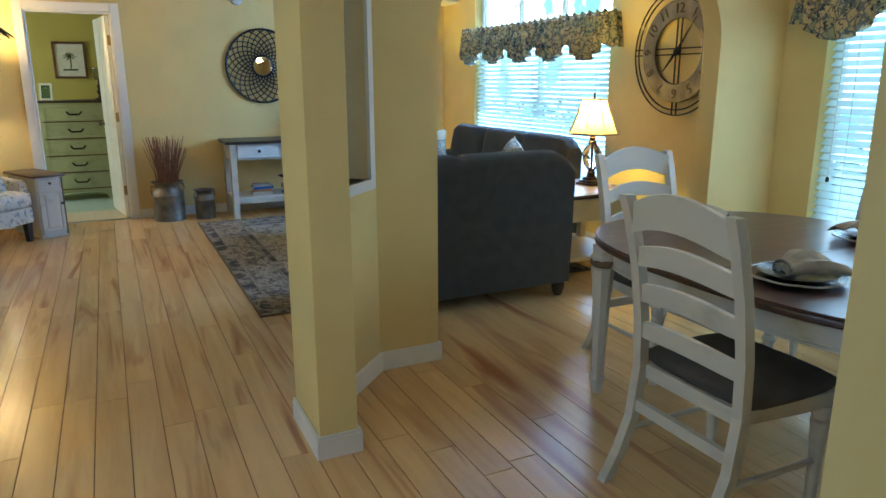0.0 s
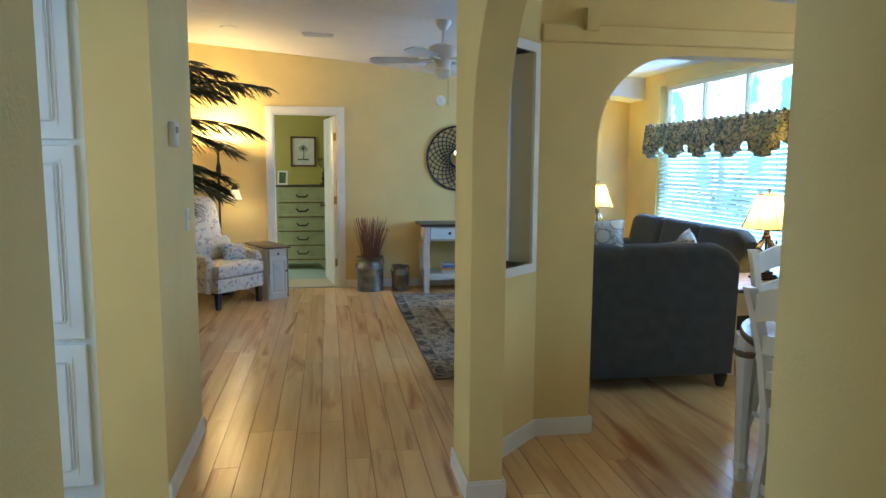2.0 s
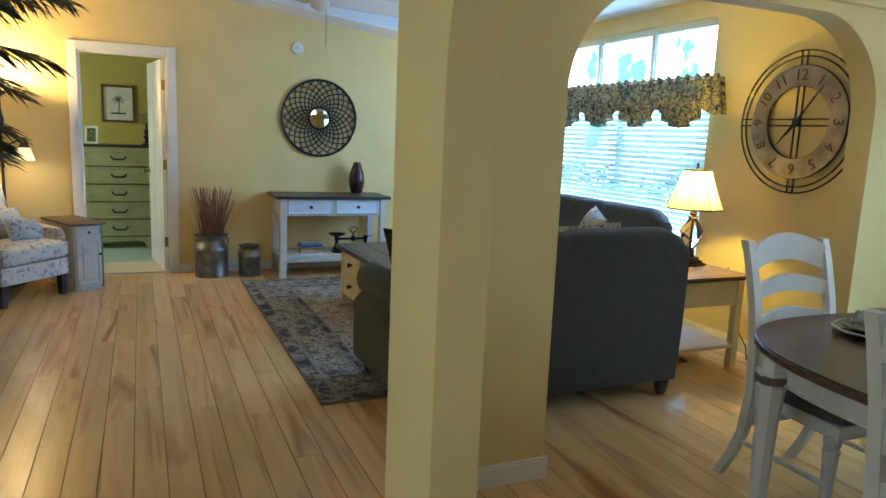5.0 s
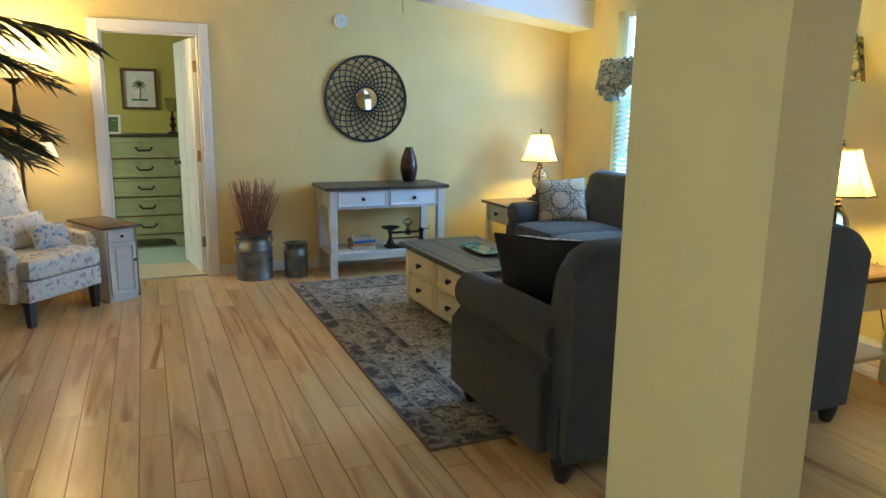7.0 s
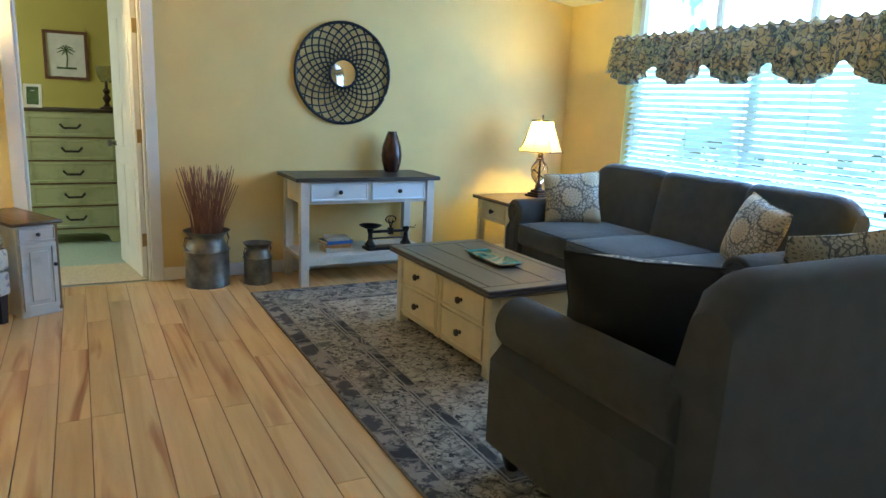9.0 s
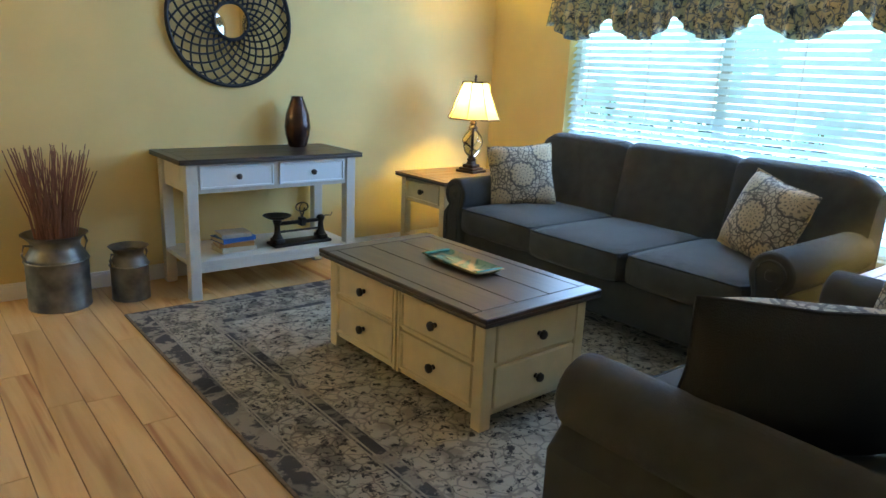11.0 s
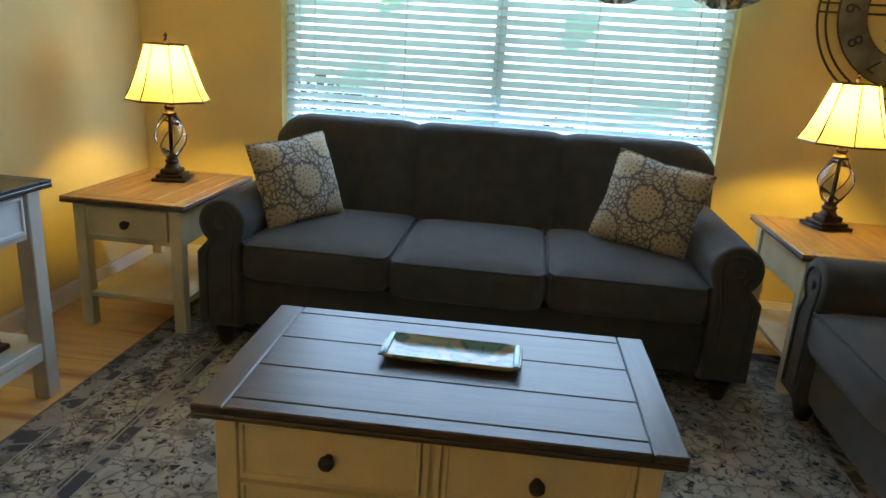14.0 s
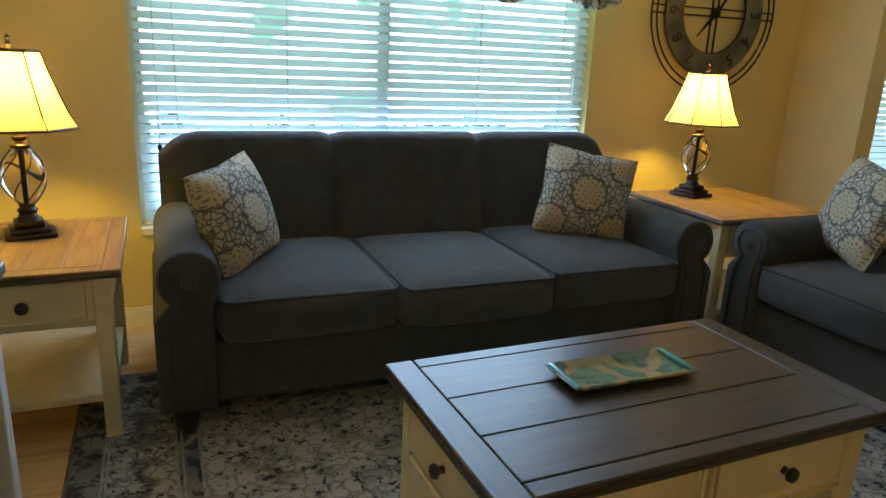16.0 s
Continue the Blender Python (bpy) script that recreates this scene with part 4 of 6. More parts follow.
def upholstered(name, label, x, y, turn, width, depth, cushions, height=0.98):
    """A rolled-arm sofa. Local: front along -y, width along x, base on z = 0."""
    s = thing(name, x, y, 0.012, turn, label, "sofa")
    aw = 0.235
    hw = width / 2
    bot = 0.11
    inner = hw - aw
    part("frame", soft_box(-hw + 0.05, hw - 0.05, -depth / 2 + 0.06, depth / 2 - 0.06, bot, 0.355, 0.03), SOFA, s)
    for sx in (-1, 1):
        m = Matrix.Translation((sx * (hw - aw / 2), -depth / 2 + 0.02, 0)) @ Matrix.Diagonal((-sx if sx < 0 else -1, 1, 1, 1))
        m = Matrix.Translation((sx * (hw - aw / 2), -depth / 2 + 0.02, 0)) @ Matrix.Diagonal((sx, 1, 1, 1))
        a = part("arm", moved(scroll_arm(aw, depth - 0.16, 0.70, bot), m), SOFA, s)
        pts = []
        for i in range(22):
            t = radians(-60 + 250 * i / 21)
            pts.append((sx * (hw - aw / 2) + sx * (0.066 * math.cos(t) - 0.02), -depth / 2 + 0.018, 0.595 + 0.066 * math.sin(t)))
        pts = [(sx * (hw - aw / 2) + sx * 0.055, -depth / 2 + 0.018, bot + 0.04), (sx * (hw - aw / 2) + sx * 0.05, -depth / 2 + 0.018, 0.45)] + pts + [(sx * (hw - aw / 2) - sx * 0.06, -depth / 2 + 0.018, 0.45), (sx * (hw - aw / 2) - sx * 0.06, -depth / 2 + 0.018, bot + 0.04)]
        part("piping", sweep(pts, 0.006, 6), SOFASEAM, a)
        part("rosette", moved(lathe([(0, 0), (0.03, 0), (0.02, 0.012), (0, 0.016)], 14), Matrix.Translation((sx * (hw - aw / 2) - sx * 0.02, -depth / 2 + 0.022, 0.595)) @ Matrix.Rotation(radians(90), 4, "X")), SOFA, a)
    cw = 2 * (inner + 0.01) / cushions
    for i in range(cushions):
        a = -inner - 0.01 + i * cw
        out = 0.035 if cushions == 3 and i == 1 else 0.0   # the middle cushion has slid forward
        c = part("seat_cushion", soft_box(a + 0.004, a + cw - 0.004, -depth / 2 - 0.01 - out, depth / 2 - 0.24 - out, 0.345, 0.53, 0.05, 0.022, 7), SOFA, s)
        yy = -depth / 2 - 0.004 - out
        part("piping", sweep([(a + 0.012, depth / 2 - 0.3, 0.512), (a + 0.012, yy + 0.03, 0.515), (a + 0.03, yy, 0.514), (a + cw - 0.03, yy, 0.514), (a + cw - 0.012, yy + 0.03, 0.515), (a + cw - 0.012, depth / 2 - 0.3, 0.512)], 0.006, 6), SOFASEAM, c)
    # one tight back in sections, rolled over at the top, rounded at the ends
    bw = 2 * (hw - 0.07) / cushions
    for i in range(cushions):
        a = -hw + 0.07 + i * bw
        bm = bmesh.new()
        nu, nv = 14, 22
        prof = []
        for j in range(nv + 1):
            t = j / nv
            if t < 0.55:
                q = t / 0.55
                prof.append((depth / 2 - 0.245 + 0.10 * q, 0.40 + (height - 0.46) * q))
            else:
                q = (t - 0.55) / 0.45
                ang = radians(160 - 175 * q)
                prof.append((depth / 2 - 0.075 + 0.075 * math.cos(ang), height - 0.085 + 0.075 * math.sin(ang)))
        prof.append((depth / 2 - 0.012, 0.40))
        prof.append((depth / 2 - 0.03, bot))
        g = []
        for k in range(nu + 1):
            u = k / nu
            edge = min(1, (1 - abs(2 * u - 1)) * 6) ** 0.5
            xg = a + bw * u
            endfall = 0.0
            d_end = min(xg + hw, hw - xg)
            if d_end < 0.25:
                endfall = 0.085 * ((0.25 - d_end) / 0.18) ** 2
            col = []
            for j, (py, pz) in enumerate(prof):
                f = edge
                dy = -0.030 * f * (1 if 0 < j <= nv * 0.8 else 0)
                dz = 0.020 * f * (1 if nv * 0.55 < j <= nv else 0)
                zz = pz + dz
                if zz > 0.62:
                    zz -= endfall * (zz - 0.62) / (height - 0.62)
                col.append(bm.verts.new((xg, py + dy, zz)))
            g.append(col)
        n = len(prof)
        for p, q in zip(g, g[1:]):
            for j in range(n - 1):
                bm.faces.new((p[j], q[j], q[j + 1], p[j + 1]))
            bm.faces.new((p[n - 1], q[n - 1], q[0], p[0]))
        bm.faces.new(g[0])
        bm.faces.new(g[-1][::-1])
        part("back_cushion", bm, SOFA, s)
    for sx in (-1, 1):
        for sy in (-1, 1):
            part("foot", lathe([(0, 0), (0.026, 0), (0.032, 0.012), (0.046, 0.06), (0.05, 0.085), (0.038, 0.098), (0.04, 0.12), (0, 0.12)], 16, (sx * (hw - 0.11), sy * (depth / 2 - 0.10))), BLACKWOOD, s, "black turned bun foot")
    return s


upholstered("sofa", "charcoal grey three-seat sofa with rolled arms on black feet", 3.275, 6.21, -90, 2.44, 1.04, 3, 0.985)
upholstered("loveseat", "charcoal grey two-seat loveseat with rolled arms on the rug edge", 1.965, 4.335, 180, 1.80, 1.09, 2, 1.02)


def pillow(name, label, w, h, d, m, material, back=None):
    p = tagged(new(name), label, "cushion")
    p.matrix_world = m
    n = 18

    def face(sign):
        bm = bmesh.new()
        g = []
        for i in range(n + 1):
            row = []
            for j in range(n + 1):
                u, v = -1 + 2 * i / n, -1 + 2 * j / n
                e = max(0.0, (1 - u ** 2) * (1 - v ** 2))
                k = 1 - 0.07 * (1 - abs(u * v)) * max(abs(u), abs(v)) ** 3
                row.append(bm.verts.new((u * w / 2 * k, sign * d / 2 * e ** 0.42 + 0.006 * math.sin(u * 5 + v * 3) * e, v * h / 2 * k)))
            g.append(row)
        for i in range(n):
            for j in range(n):
                bm.faces.new((g[i][j], g[i + 1][j], g[i + 1][j + 1], g[i][j + 1]))
        return bm
    part("front", face(-1), material, p)
    part("back", face(1), back or material, p)
    ring = []
    for i in range(40):
        t = i / 40 * 4
        s, f = int(t), t - int(t)
        u, v = [(-1 + 2 * f, -1), (1, -1 + 2 * f), (1 - 2 * f, 1), (-1, 1 - 2 * f)][s]
        k = 1 - 0.07 * (1 - abs(u * v)) * max(abs(u), abs(v)) ** 3
        ring.append((u * w / 2 * k, 0, v * h / 2 * k))
    part("piping", sweep(ring, 0.005, 6, closed=True), back or material, p)
    return p


def lean(x, y, z, turn, tilt, roll=0):
    return at(x, y, z) @ pose(0, 0, 0, 0, 0, turn) @ pose(0, 0, 0, tilt, 0, 0) @ pose(0, 0, 0, 0, roll, 0)


pillow("throw_pillow", "cream and grey medallion throw pillow leaning on the sofa arm", 0.44, 0.42, 0.20, lean(3.19, 7.09, 0.735, -37, -18, -6), PILLOW)
pillow("throw_pillow", "cream and grey medallion throw pillow tilted against the sofa arm", 0.45, 0.43, 0.20, lean(3.26, 5.42, 0.745, -110, -18, 10), PILLOW)
pillow("throw_pillow", "medallion throw pillow on the loveseat beside the end table", 0.46, 0.44, 0.18, lean(2.52, 4.45, 0.78, 160, -18, 6), PILLOW)
pillow("throw_pillow", "throw pillow with dark charcoal back on the loveseat", 0.52, 0.43, 0.22, lean(1.40, 4.40, 0.765, 132, -22, 0), PILLOW, PILLOWBACK)


def end_table(x, y, turn, w, d, h, label, top):
    t = thing("end_table", x, y, 0, turn, label, "end table")
    hx, hy = w / 2, d / 2
    for sx in (-1, 1):
        for sy in (-1, 1):
            cx, cy = sx * (hx - 0.065), sy * (hy - 0.065)
            part("leg", box(cx - 0.028, cx + 0.028, cy - 0.028, cy + 0.028, 0, h - 0.03, 0.004, 1), CREAM, t, smooth=False)
    part("apron", box(-hx + 0.05, hx - 0.05, -hy + 0.05, hy - 0.05, h - 0.21, h - 0.03), CREAM, t, smooth=False)
    d1 = panel_front("drawer", t, "-y", -hy + 0.05, -hx + 0.105, hx - 0.105, h - 0.19, h - 0.045, CREAM, 0.014, 0.014)
    knob(d1, 0, -hy + 0.042, h - 0.117, "-y")
    part("shelf", box(-hx + 0.045, hx - 0.045, -hy + 0.045, hy - 0.045, 0.15, 0.175, 0.003, 1), CREAM, t, smooth=False)
    part("top_edge", box(-hx, hx, -hy, hy, h - 0.03, h - 0.012, 0.005, 2), DARKTOP, t, smooth=False)
    n = 4
    ww = (2 * hx - 0.12) / n
    for i in range(n):
        a = -hx + 0.06 + i * ww
        part("board", box(a + 0.001, a + ww - 0.001, -hy + 0.06, hy - 0.06, h - 0.012, h, 0.002, 1), top, t, smooth=False)
    for bb in ((-hx, -hx + 0.059, -hy, hy), (hx - 0.059, hx, -hy, hy), (-hx + 0.06, hx - 0.06, -hy, -hy + 0.059), (-hx + 0.06, hx - 0.06, hy - 0.059, hy)):
        part("rim_board", box(*bb, h - 0.012, h, 0.003, 1), top, t, smooth=False)


end_table(3.24, 7.80, -90, 0.60, 0.78, 0.645, "cream end table with honey wood top and one drawer", OAKTOP)
end_table(3.30, 4.47, -90, 0.74, 0.74, 0.665, "cream end table with honey wood top behind the sofa", OAKTOP)


def table_lamp(x, y, z, label, power):
    t = thing("table_lamp", x, y, z, 12, label, "table lamp", "lamps beside the sofa")
    base = join(box(-0.085, 0.085, -0.085, 0.085, 0, 0.018, 0.005, 2), box(-0.068, 0.068, -0.068, 0.068, 0.018, 0.036, 0.006, 2), box(-0.05, 0.05, -0.05, 0.05, 0.036, 0.062, 0.008, 2), lathe([(0.042, 0.06), (0.03, 0.085), (0.036, 0.10), (0.026, 0.11), (0.03, 0.125)], 20))
    part("foot", base, BRONZE, t, "dark bronze stepped foot")
    part("glass_body", lathe([(0.03, 0.125), (0.05, 0.15), (0.072, 0.20), (0.076, 0.235), (0.062, 0.285), (0.035, 0.325), (0.03, 0.335)], 24), LAMPGLASS, t, "clear amber swirl glass")
    for k in range(6):
        pts = []
        for i in range(15):
            q = i / 14
            zz = 0.125 + 0.21 * q
            rr = 0.030 + 0.048 * math.sin(math.pi * min(1, q * 1.02)) ** 0.9
            a = k * math.pi / 3 + 1.9 * q
            pts.append((rr * math.cos(a), rr * math.sin(a), zz))
        part("swirl_rib", sweep(pts, 0.0028, 5), BRONZE, t)
    part("stem", sweep([(0, 0, 0.12), (0, 0, 0.43)], 0.007, 8), BRONZE, t)
    part("neck", lathe([(0.032, 0.333), (0.036, 0.345), (0.02, 0.36), (0.028, 0.375), (0.014, 0.395), (0.014, 0.43)], 18), BRONZE, t)
    # panelled bell shade
    n = 8
    bm = bmesh.new()
    rings = []
    prof = [(0.205, 0.41), (0.178, 0.46), (0.150, 0.53), (0.124, 0.60), (0.104, 0.665), (0.10, 0.68)]
    for r, zz in prof:
        rings.append([bm.verts.new((r * math.cos(2 * math.pi * (i + 0.5) / n), r * math.sin(2 * math.pi * (i + 0.5) / n), zz)) for i in range(n)])
    for a, b in zip(rings, rings[1:]):
        for i in range(n):
            bm.faces.new((a[i], a[(i + 1) % n], b[(i + 1) % n], b[i]))
    sh = part("shade", bm, SHADE, t, "cream panelled bell shade with dark seams", smooth=False)
    for i in range(n):
        a = 2 * math.pi * (i + 0.5) / n
        part("seam", sweep([(r * 1.008 * math.cos(a), r * 1.008 * math.sin(a), zz) for r, zz in prof], 0.0032, 5), BRONZE, sh)
    for idx in (0, -1):
        r, zz = prof[idx]
        part("rim", sweep([(r * math.cos(2 * math.pi * (i + 0.5) / n), r * math.sin(2 * math.pi * (i + 0.5) / n), zz) for i in range(n)], 0.005, 6, closed=True), BRONZE, sh)
    part("harp", sweep([(0, -0.02, 0.43), (0, -0.05, 0.52), (0, -0.03, 0.66), (0, 0, 0.69), (0, 0.03, 0.66), (0, 0.05, 0.52), (0, 0.02, 0.43)], 0.003, 5), BRONZE, t)
    part("finial", lathe([(0.006, 0.685), (0.012, 0.70), (0.006, 0.712), (0.012, 0.722), (0, 0.738)], 12), BRONZE, t)
    bulb(t, 0, 0, 0.52, 1)
    lamp("table_lamp_light", "POINT", at(x, y, z + 0.56), power, (1, 0.72, 0.13), 0.04)


table_lamp(3.38, 7.83, 0.645, "lit table lamp with swirl glass body on the end table", 50)
table_lamp(3.50, 4.54, 0.665, "lit table lamp with swirl glass body behind the loveseat", 56)


def console():
    t = thing("console_table", 1.715, 8.005, 0, 0, "off-white console table with two drawers and dark top", "console table")
    hx, hy, h = 0.605, 0.28, 0.85
    for sx in (-1, 1):
        for sy in (-1, 1):
            cx, cy = sx * (hx - 0.075), sy * (hy - 0.055)
            part("leg", box(cx - 0.033, cx + 0.033, cy - 0.033, cy + 0.033, 0, h - 0.03, 0.004, 1), OFFWHITE, t, smooth=False)
    part("apron", box(-hx + 0.06, hx - 0.06, -hy + 0.04, hy - 0.04, h - 0.205, h - 0.03), OFFWHITE, t, smooth=False)
    for a, b in ((-hx + 0.125, -0.02), (0.02, hx - 0.125)):
        d = panel_front("drawer", t, "-y", -hy + 0.04, a, b, h - 0.18, h - 0.045, CABWHITE, 0.014, 0.014)
        knob(d, (a + b) / 2, -hy + 0.032, h - 0.112, "-y", 0.018)
    part("shelf", box(-hx + 0.05, hx - 0.05, -hy + 0.03, hy - 0.03, 0.205, 0.235, 0.003, 1), OFFWHITE, t, smooth=False)
    part("shelf_rail", box(-hx + 0.11, hx - 0.11, -hy + 0.03, -hy + 0.05, 0.165, 0.205), OFFWHITE, t, smooth=False)
    part("top_edge", box(-hx, hx, -hy, hy, h - 0.03, h - 0.012, 0.004, 2), DARKTOPX, t, smooth=False)
    for i in range(3):
        w = (2 * hy) / 3
        part("board", box(-hx + 0.06, hx - 0.06, -hy + i * w + 0.001, -hy + (i + 1) * w - 0.001, h - 0.012, h, 0.002, 1), DARKTOPX, t, smooth=False)
    for s in (-1, 1):
        x0, x1 = (hx - 0.059, hx) if s > 0 else (-hx, -hx + 0.059)
        part("end_board", box(x0, x1, -hy, hy, h - 0.012, h, 0.003, 1), DARKTOP, t, smooth=False)


console()
v = thing("vase", 2.06, 8.15, 0.85, 0, "dark bronze glazed bottle vase on the console table", "vase")
part("body", lathe([(q * 1.13, z * 1.14) for q, z in ((0, 0), (0.048, 0), (0.055, 0.01), (0.072, 0.07), (0.078, 0.12), (0.070, 0.19), (0.048, 0.255), (0.034, 0.29), (0.036, 0.298), (0.026, 0.296), (0.022, 0.26), (0, 0.25))], 32), BRONZEVASE, v)

for i, (w, d, hh, col, tn) in enumerate(((0.23, 0.17, 0.034, (0.42, 0.36, 0.26), 4), (0.22, 0.165, 0.030, (0.40, 0.19, 0.06), -6), (0.23, 0.16, 0.028, (0.02, 0.09, 0.26), 9), (0.19, 0.15, 0.026, (0.36, 0.32, 0.26), -3))):
    z = 0.235 + sum((0.034, 0.030, 0.028, 0.026)[:i])
    b = thing("book", 1.50, 7.95, z, tn + 180, "closed hardback book in a small stack on the shelf", "book", "books on the console shelf")
    cov = mat("book_cover", col, 0.5, var=0.1, scale=20)
    part("cover", join(box(-w / 2, w / 2, -d / 2, d / 2, 0, 0.003), box(-w / 2, w / 2, -d / 2, d / 2, hh - 0.003, hh), box(-w / 2, w / 2, d / 2 - 0.004, d / 2, 0.003, hh - 0.003)), cov, b, smooth=False)
    part("pages", box(-w / 2 + 0.005, w / 2 - 0.005, -d / 2 + 0.005, d / 2 - 0.004, 0.003, hh - 0.003), SISAL, b, smooth=False)


def old_scale():
    s = thing("kitchen_scale", 1.94, 7.90, 0.235, 0, "antique black iron balance scale on the console shelf", "scale")
    part("base", join(box(-0.21, 0.21, -0.07, 0.07, 0, 0.022, 0.008, 2), box(-0.19, -0.13, -0.05, 0.05, 0.02, 0.05, 0.008, 2), box(0.13, 0.19, -0.05, 0.05, 0.02, 0.05, 0.008, 2)), IRON, s)
    for x in (-0.16, 0.16):
        part("post", lathe([(0.04, 0.045), (0.022, 0.08), (0.018, 0.13), (0.03, 0.165), (0.018, 0.18), (0, 0.18)], 14, (x, 0)), IRON, s)
    part("rail", sweep([(-0.16, 0, 0.09), (0.16, 0, 0.09)], 0.008, 8), IRON, s)
    part("beam", join(box(-0.15, 0.16, -0.012, 0.012, 0.135, 0.158, 0.004, 1), box(0.0, 0.04, -0.025, 0.025, 0.12, 0.175, 0.005, 1)), IRON, s)
    part("poise_rod", sweep([(0.14, 0, 0.165), (0.2, 0, 0.172), (0.24, 0, 0.168), (0.25, 0, 0.19)], 0.004, 6), IRON, s)
    part("pan", lathe([(0, 0.178), (0.05, 0.18), (0.09, 0.20), (0.094, 0.205), (0.05, 0.188), (0, 0.184)], 24, (-0.16, 0)), IRON, s)
    ring = [(0.02 + 0.045 * math.cos(t), 0, 0.245 + 0.03 * math.sin(t)) for t in [2 * math.pi * i / 24 for i in range(24)]]
    part("handle", join(sweep(ring, 0.005, 6, closed=True), sweep([(0.02, 0, 0.17), (0.0, 0, 0.24), (0.02, 0, 0.275)], 0.005, 6), sweep([(0.02, 0, 0.17), (0.04, 0, 0.24)], 0.005, 6)), IRON, s)


old_scale()


def milk_can(x, y, r, h, label):
    c = thing("milk_can", x, y, 0, 25, label, "milk can", "milk cans")
    part("body", lathe([(0, 0), (r, 0), (r, 0.012), (r * 0.985, 0.016), (r * 0.985, h * 0.64), (r, h * 0.66), (r * 0.96, h * 0.70), (r * 0.80, h * 0.80), (r * 0.76, h * 0.84), (r * 0.78, h * 0.90), (r * 0.93, h * 0.965), (r * 1.04, h), (r * 0.98, h), (r * 0.70, h * 0.9), (r * 0.68, h * 0.6), (0, h * 0.6)], 36), STEEL, c)
    for k in (-1, 1):
        part("handle", sweep([(k * r * 0.80, 0, h * 0.88), (k * r * 1.10, 0, h * 0.91), (k * r * 1.20, 0, h * 0.80), (k * r * 1.08, 0, h * 0.69), (k * r * 0.95, 0, h * 0.68)], 0.007, 7), STEEL, c)
    part("band", sweep([(r * 1.0 * math.cos(t), r * 1.0 * math.sin(t), h * 0.65) for t in [2 * math.pi * i / 32 for i in range(32)]], 0.006, 6, closed=True), STEEL, c)


milk_can(0.515, 8.08, 0.165, 0.425, "large galvanised steel milk can holding bundled twigs")
milk_can(0.885, 8.02, 0.108, 0.32, "small galvanised steel milk can on the plank floor")


def twigs():
    t = thing("twig_bundle", 0.515, 8.08, 0.26, 0, "bundle of red-brown dry twigs standing in the milk can", "twigs")
    rnd = random.Random(4)
    for i in range(110):
        a, q = rnd.uniform(0, 6.283), rnd.random() ** 0.5
        r0, r1 = 0.085 * q, 0.19 * q + rnd.uniform(-0.01, 0.03)
        h = rnd.uniform(0.50, 0.66)
        r1 += rnd.uniform(-0.02, 0.045)
        wob = rnd.uniform(-0.35, 0.35)
        pts = [(r0 * math.cos(a), r0 * math.sin(a), 0.0), ((r0 + r1) * 0.42 * math.cos(a + wob), (r0 + r1) * 0.42 * math.sin(a + wob), h * 0.5), (r1 * math.cos(a), r1 * math.sin(a) * 0.85, h)]
        part("twig", sweep(pts, [0.005, 0.004, 0.0025], 5), TWIG, t)


twigs()


def wall_mirror():
    m = thing("wall_mirror", 1.668, YF - 0.022, 1.65, 0, "round black woven metal wall mirror with small centre glass", "mirror")
    R, r = 0.405, 0.115

    def ring(rad, w):
        return sweep([(rad * math.cos(t), 0, rad * math.sin(t)) for t in [2 * math.pi * i / 64 for i in range(64)]], w, 6, closed=True)
    part("outer_ring", ring(R, 0.014), MIRRORIRON, m)
    part("inner_ring", ring(r, 0.013), MIRRORIRON, m)
    for k in range(24):
        for sgn in (-1, 1):
            pts = []
            for i in range(11):
                q = i / 10
                rad = r + (R - r) * q
                a = 2 * math.pi * k / 24 + sgn * 1.15 * q ** 0.85
                pts.append((rad * math.cos(a), sgn * 0.004, rad * math.sin(a)))
            part("wire", sweep(pts, 0.0068, 5), MIRRORIRON, m)
    bm = lathe([(0, 0), (r - 0.004, 0), (r - 0.004, 0.006), (0, 0.010)], 40)
    part("glass", moved(bm, Matrix.Rotation(radians(90), 4, "X")), MIRROR, m, "bevelled mirror glass")


wall_mirror()


def digit_label(parent, text, x, y, z, size, m_extra, material):
    cu = bpy.data.curves.new("numeral", "FONT")
    cu.body, cu.size, cu.extrude, cu.align_x, cu.align_y = text, size * K, 0.0015, "CENTER", "CENTER"
    cu.materials.append(material)
    tmp = bpy.data.objects.new("numeral", cu)
    scene.collection.objects.link(tmp)
    dg = bpy.context.evaluated_depsgraph_get()
    me = bpy.data.meshes.new_from_object(tmp.evaluated_get(dg))
    bpy.data.objects.remove(tmp)
    ob = new("numeral", me)
    ob.parent = parent
    ob.matrix_local = Matrix.Translation((x * K, y * K, z * K)) @ m_extra
    return ob


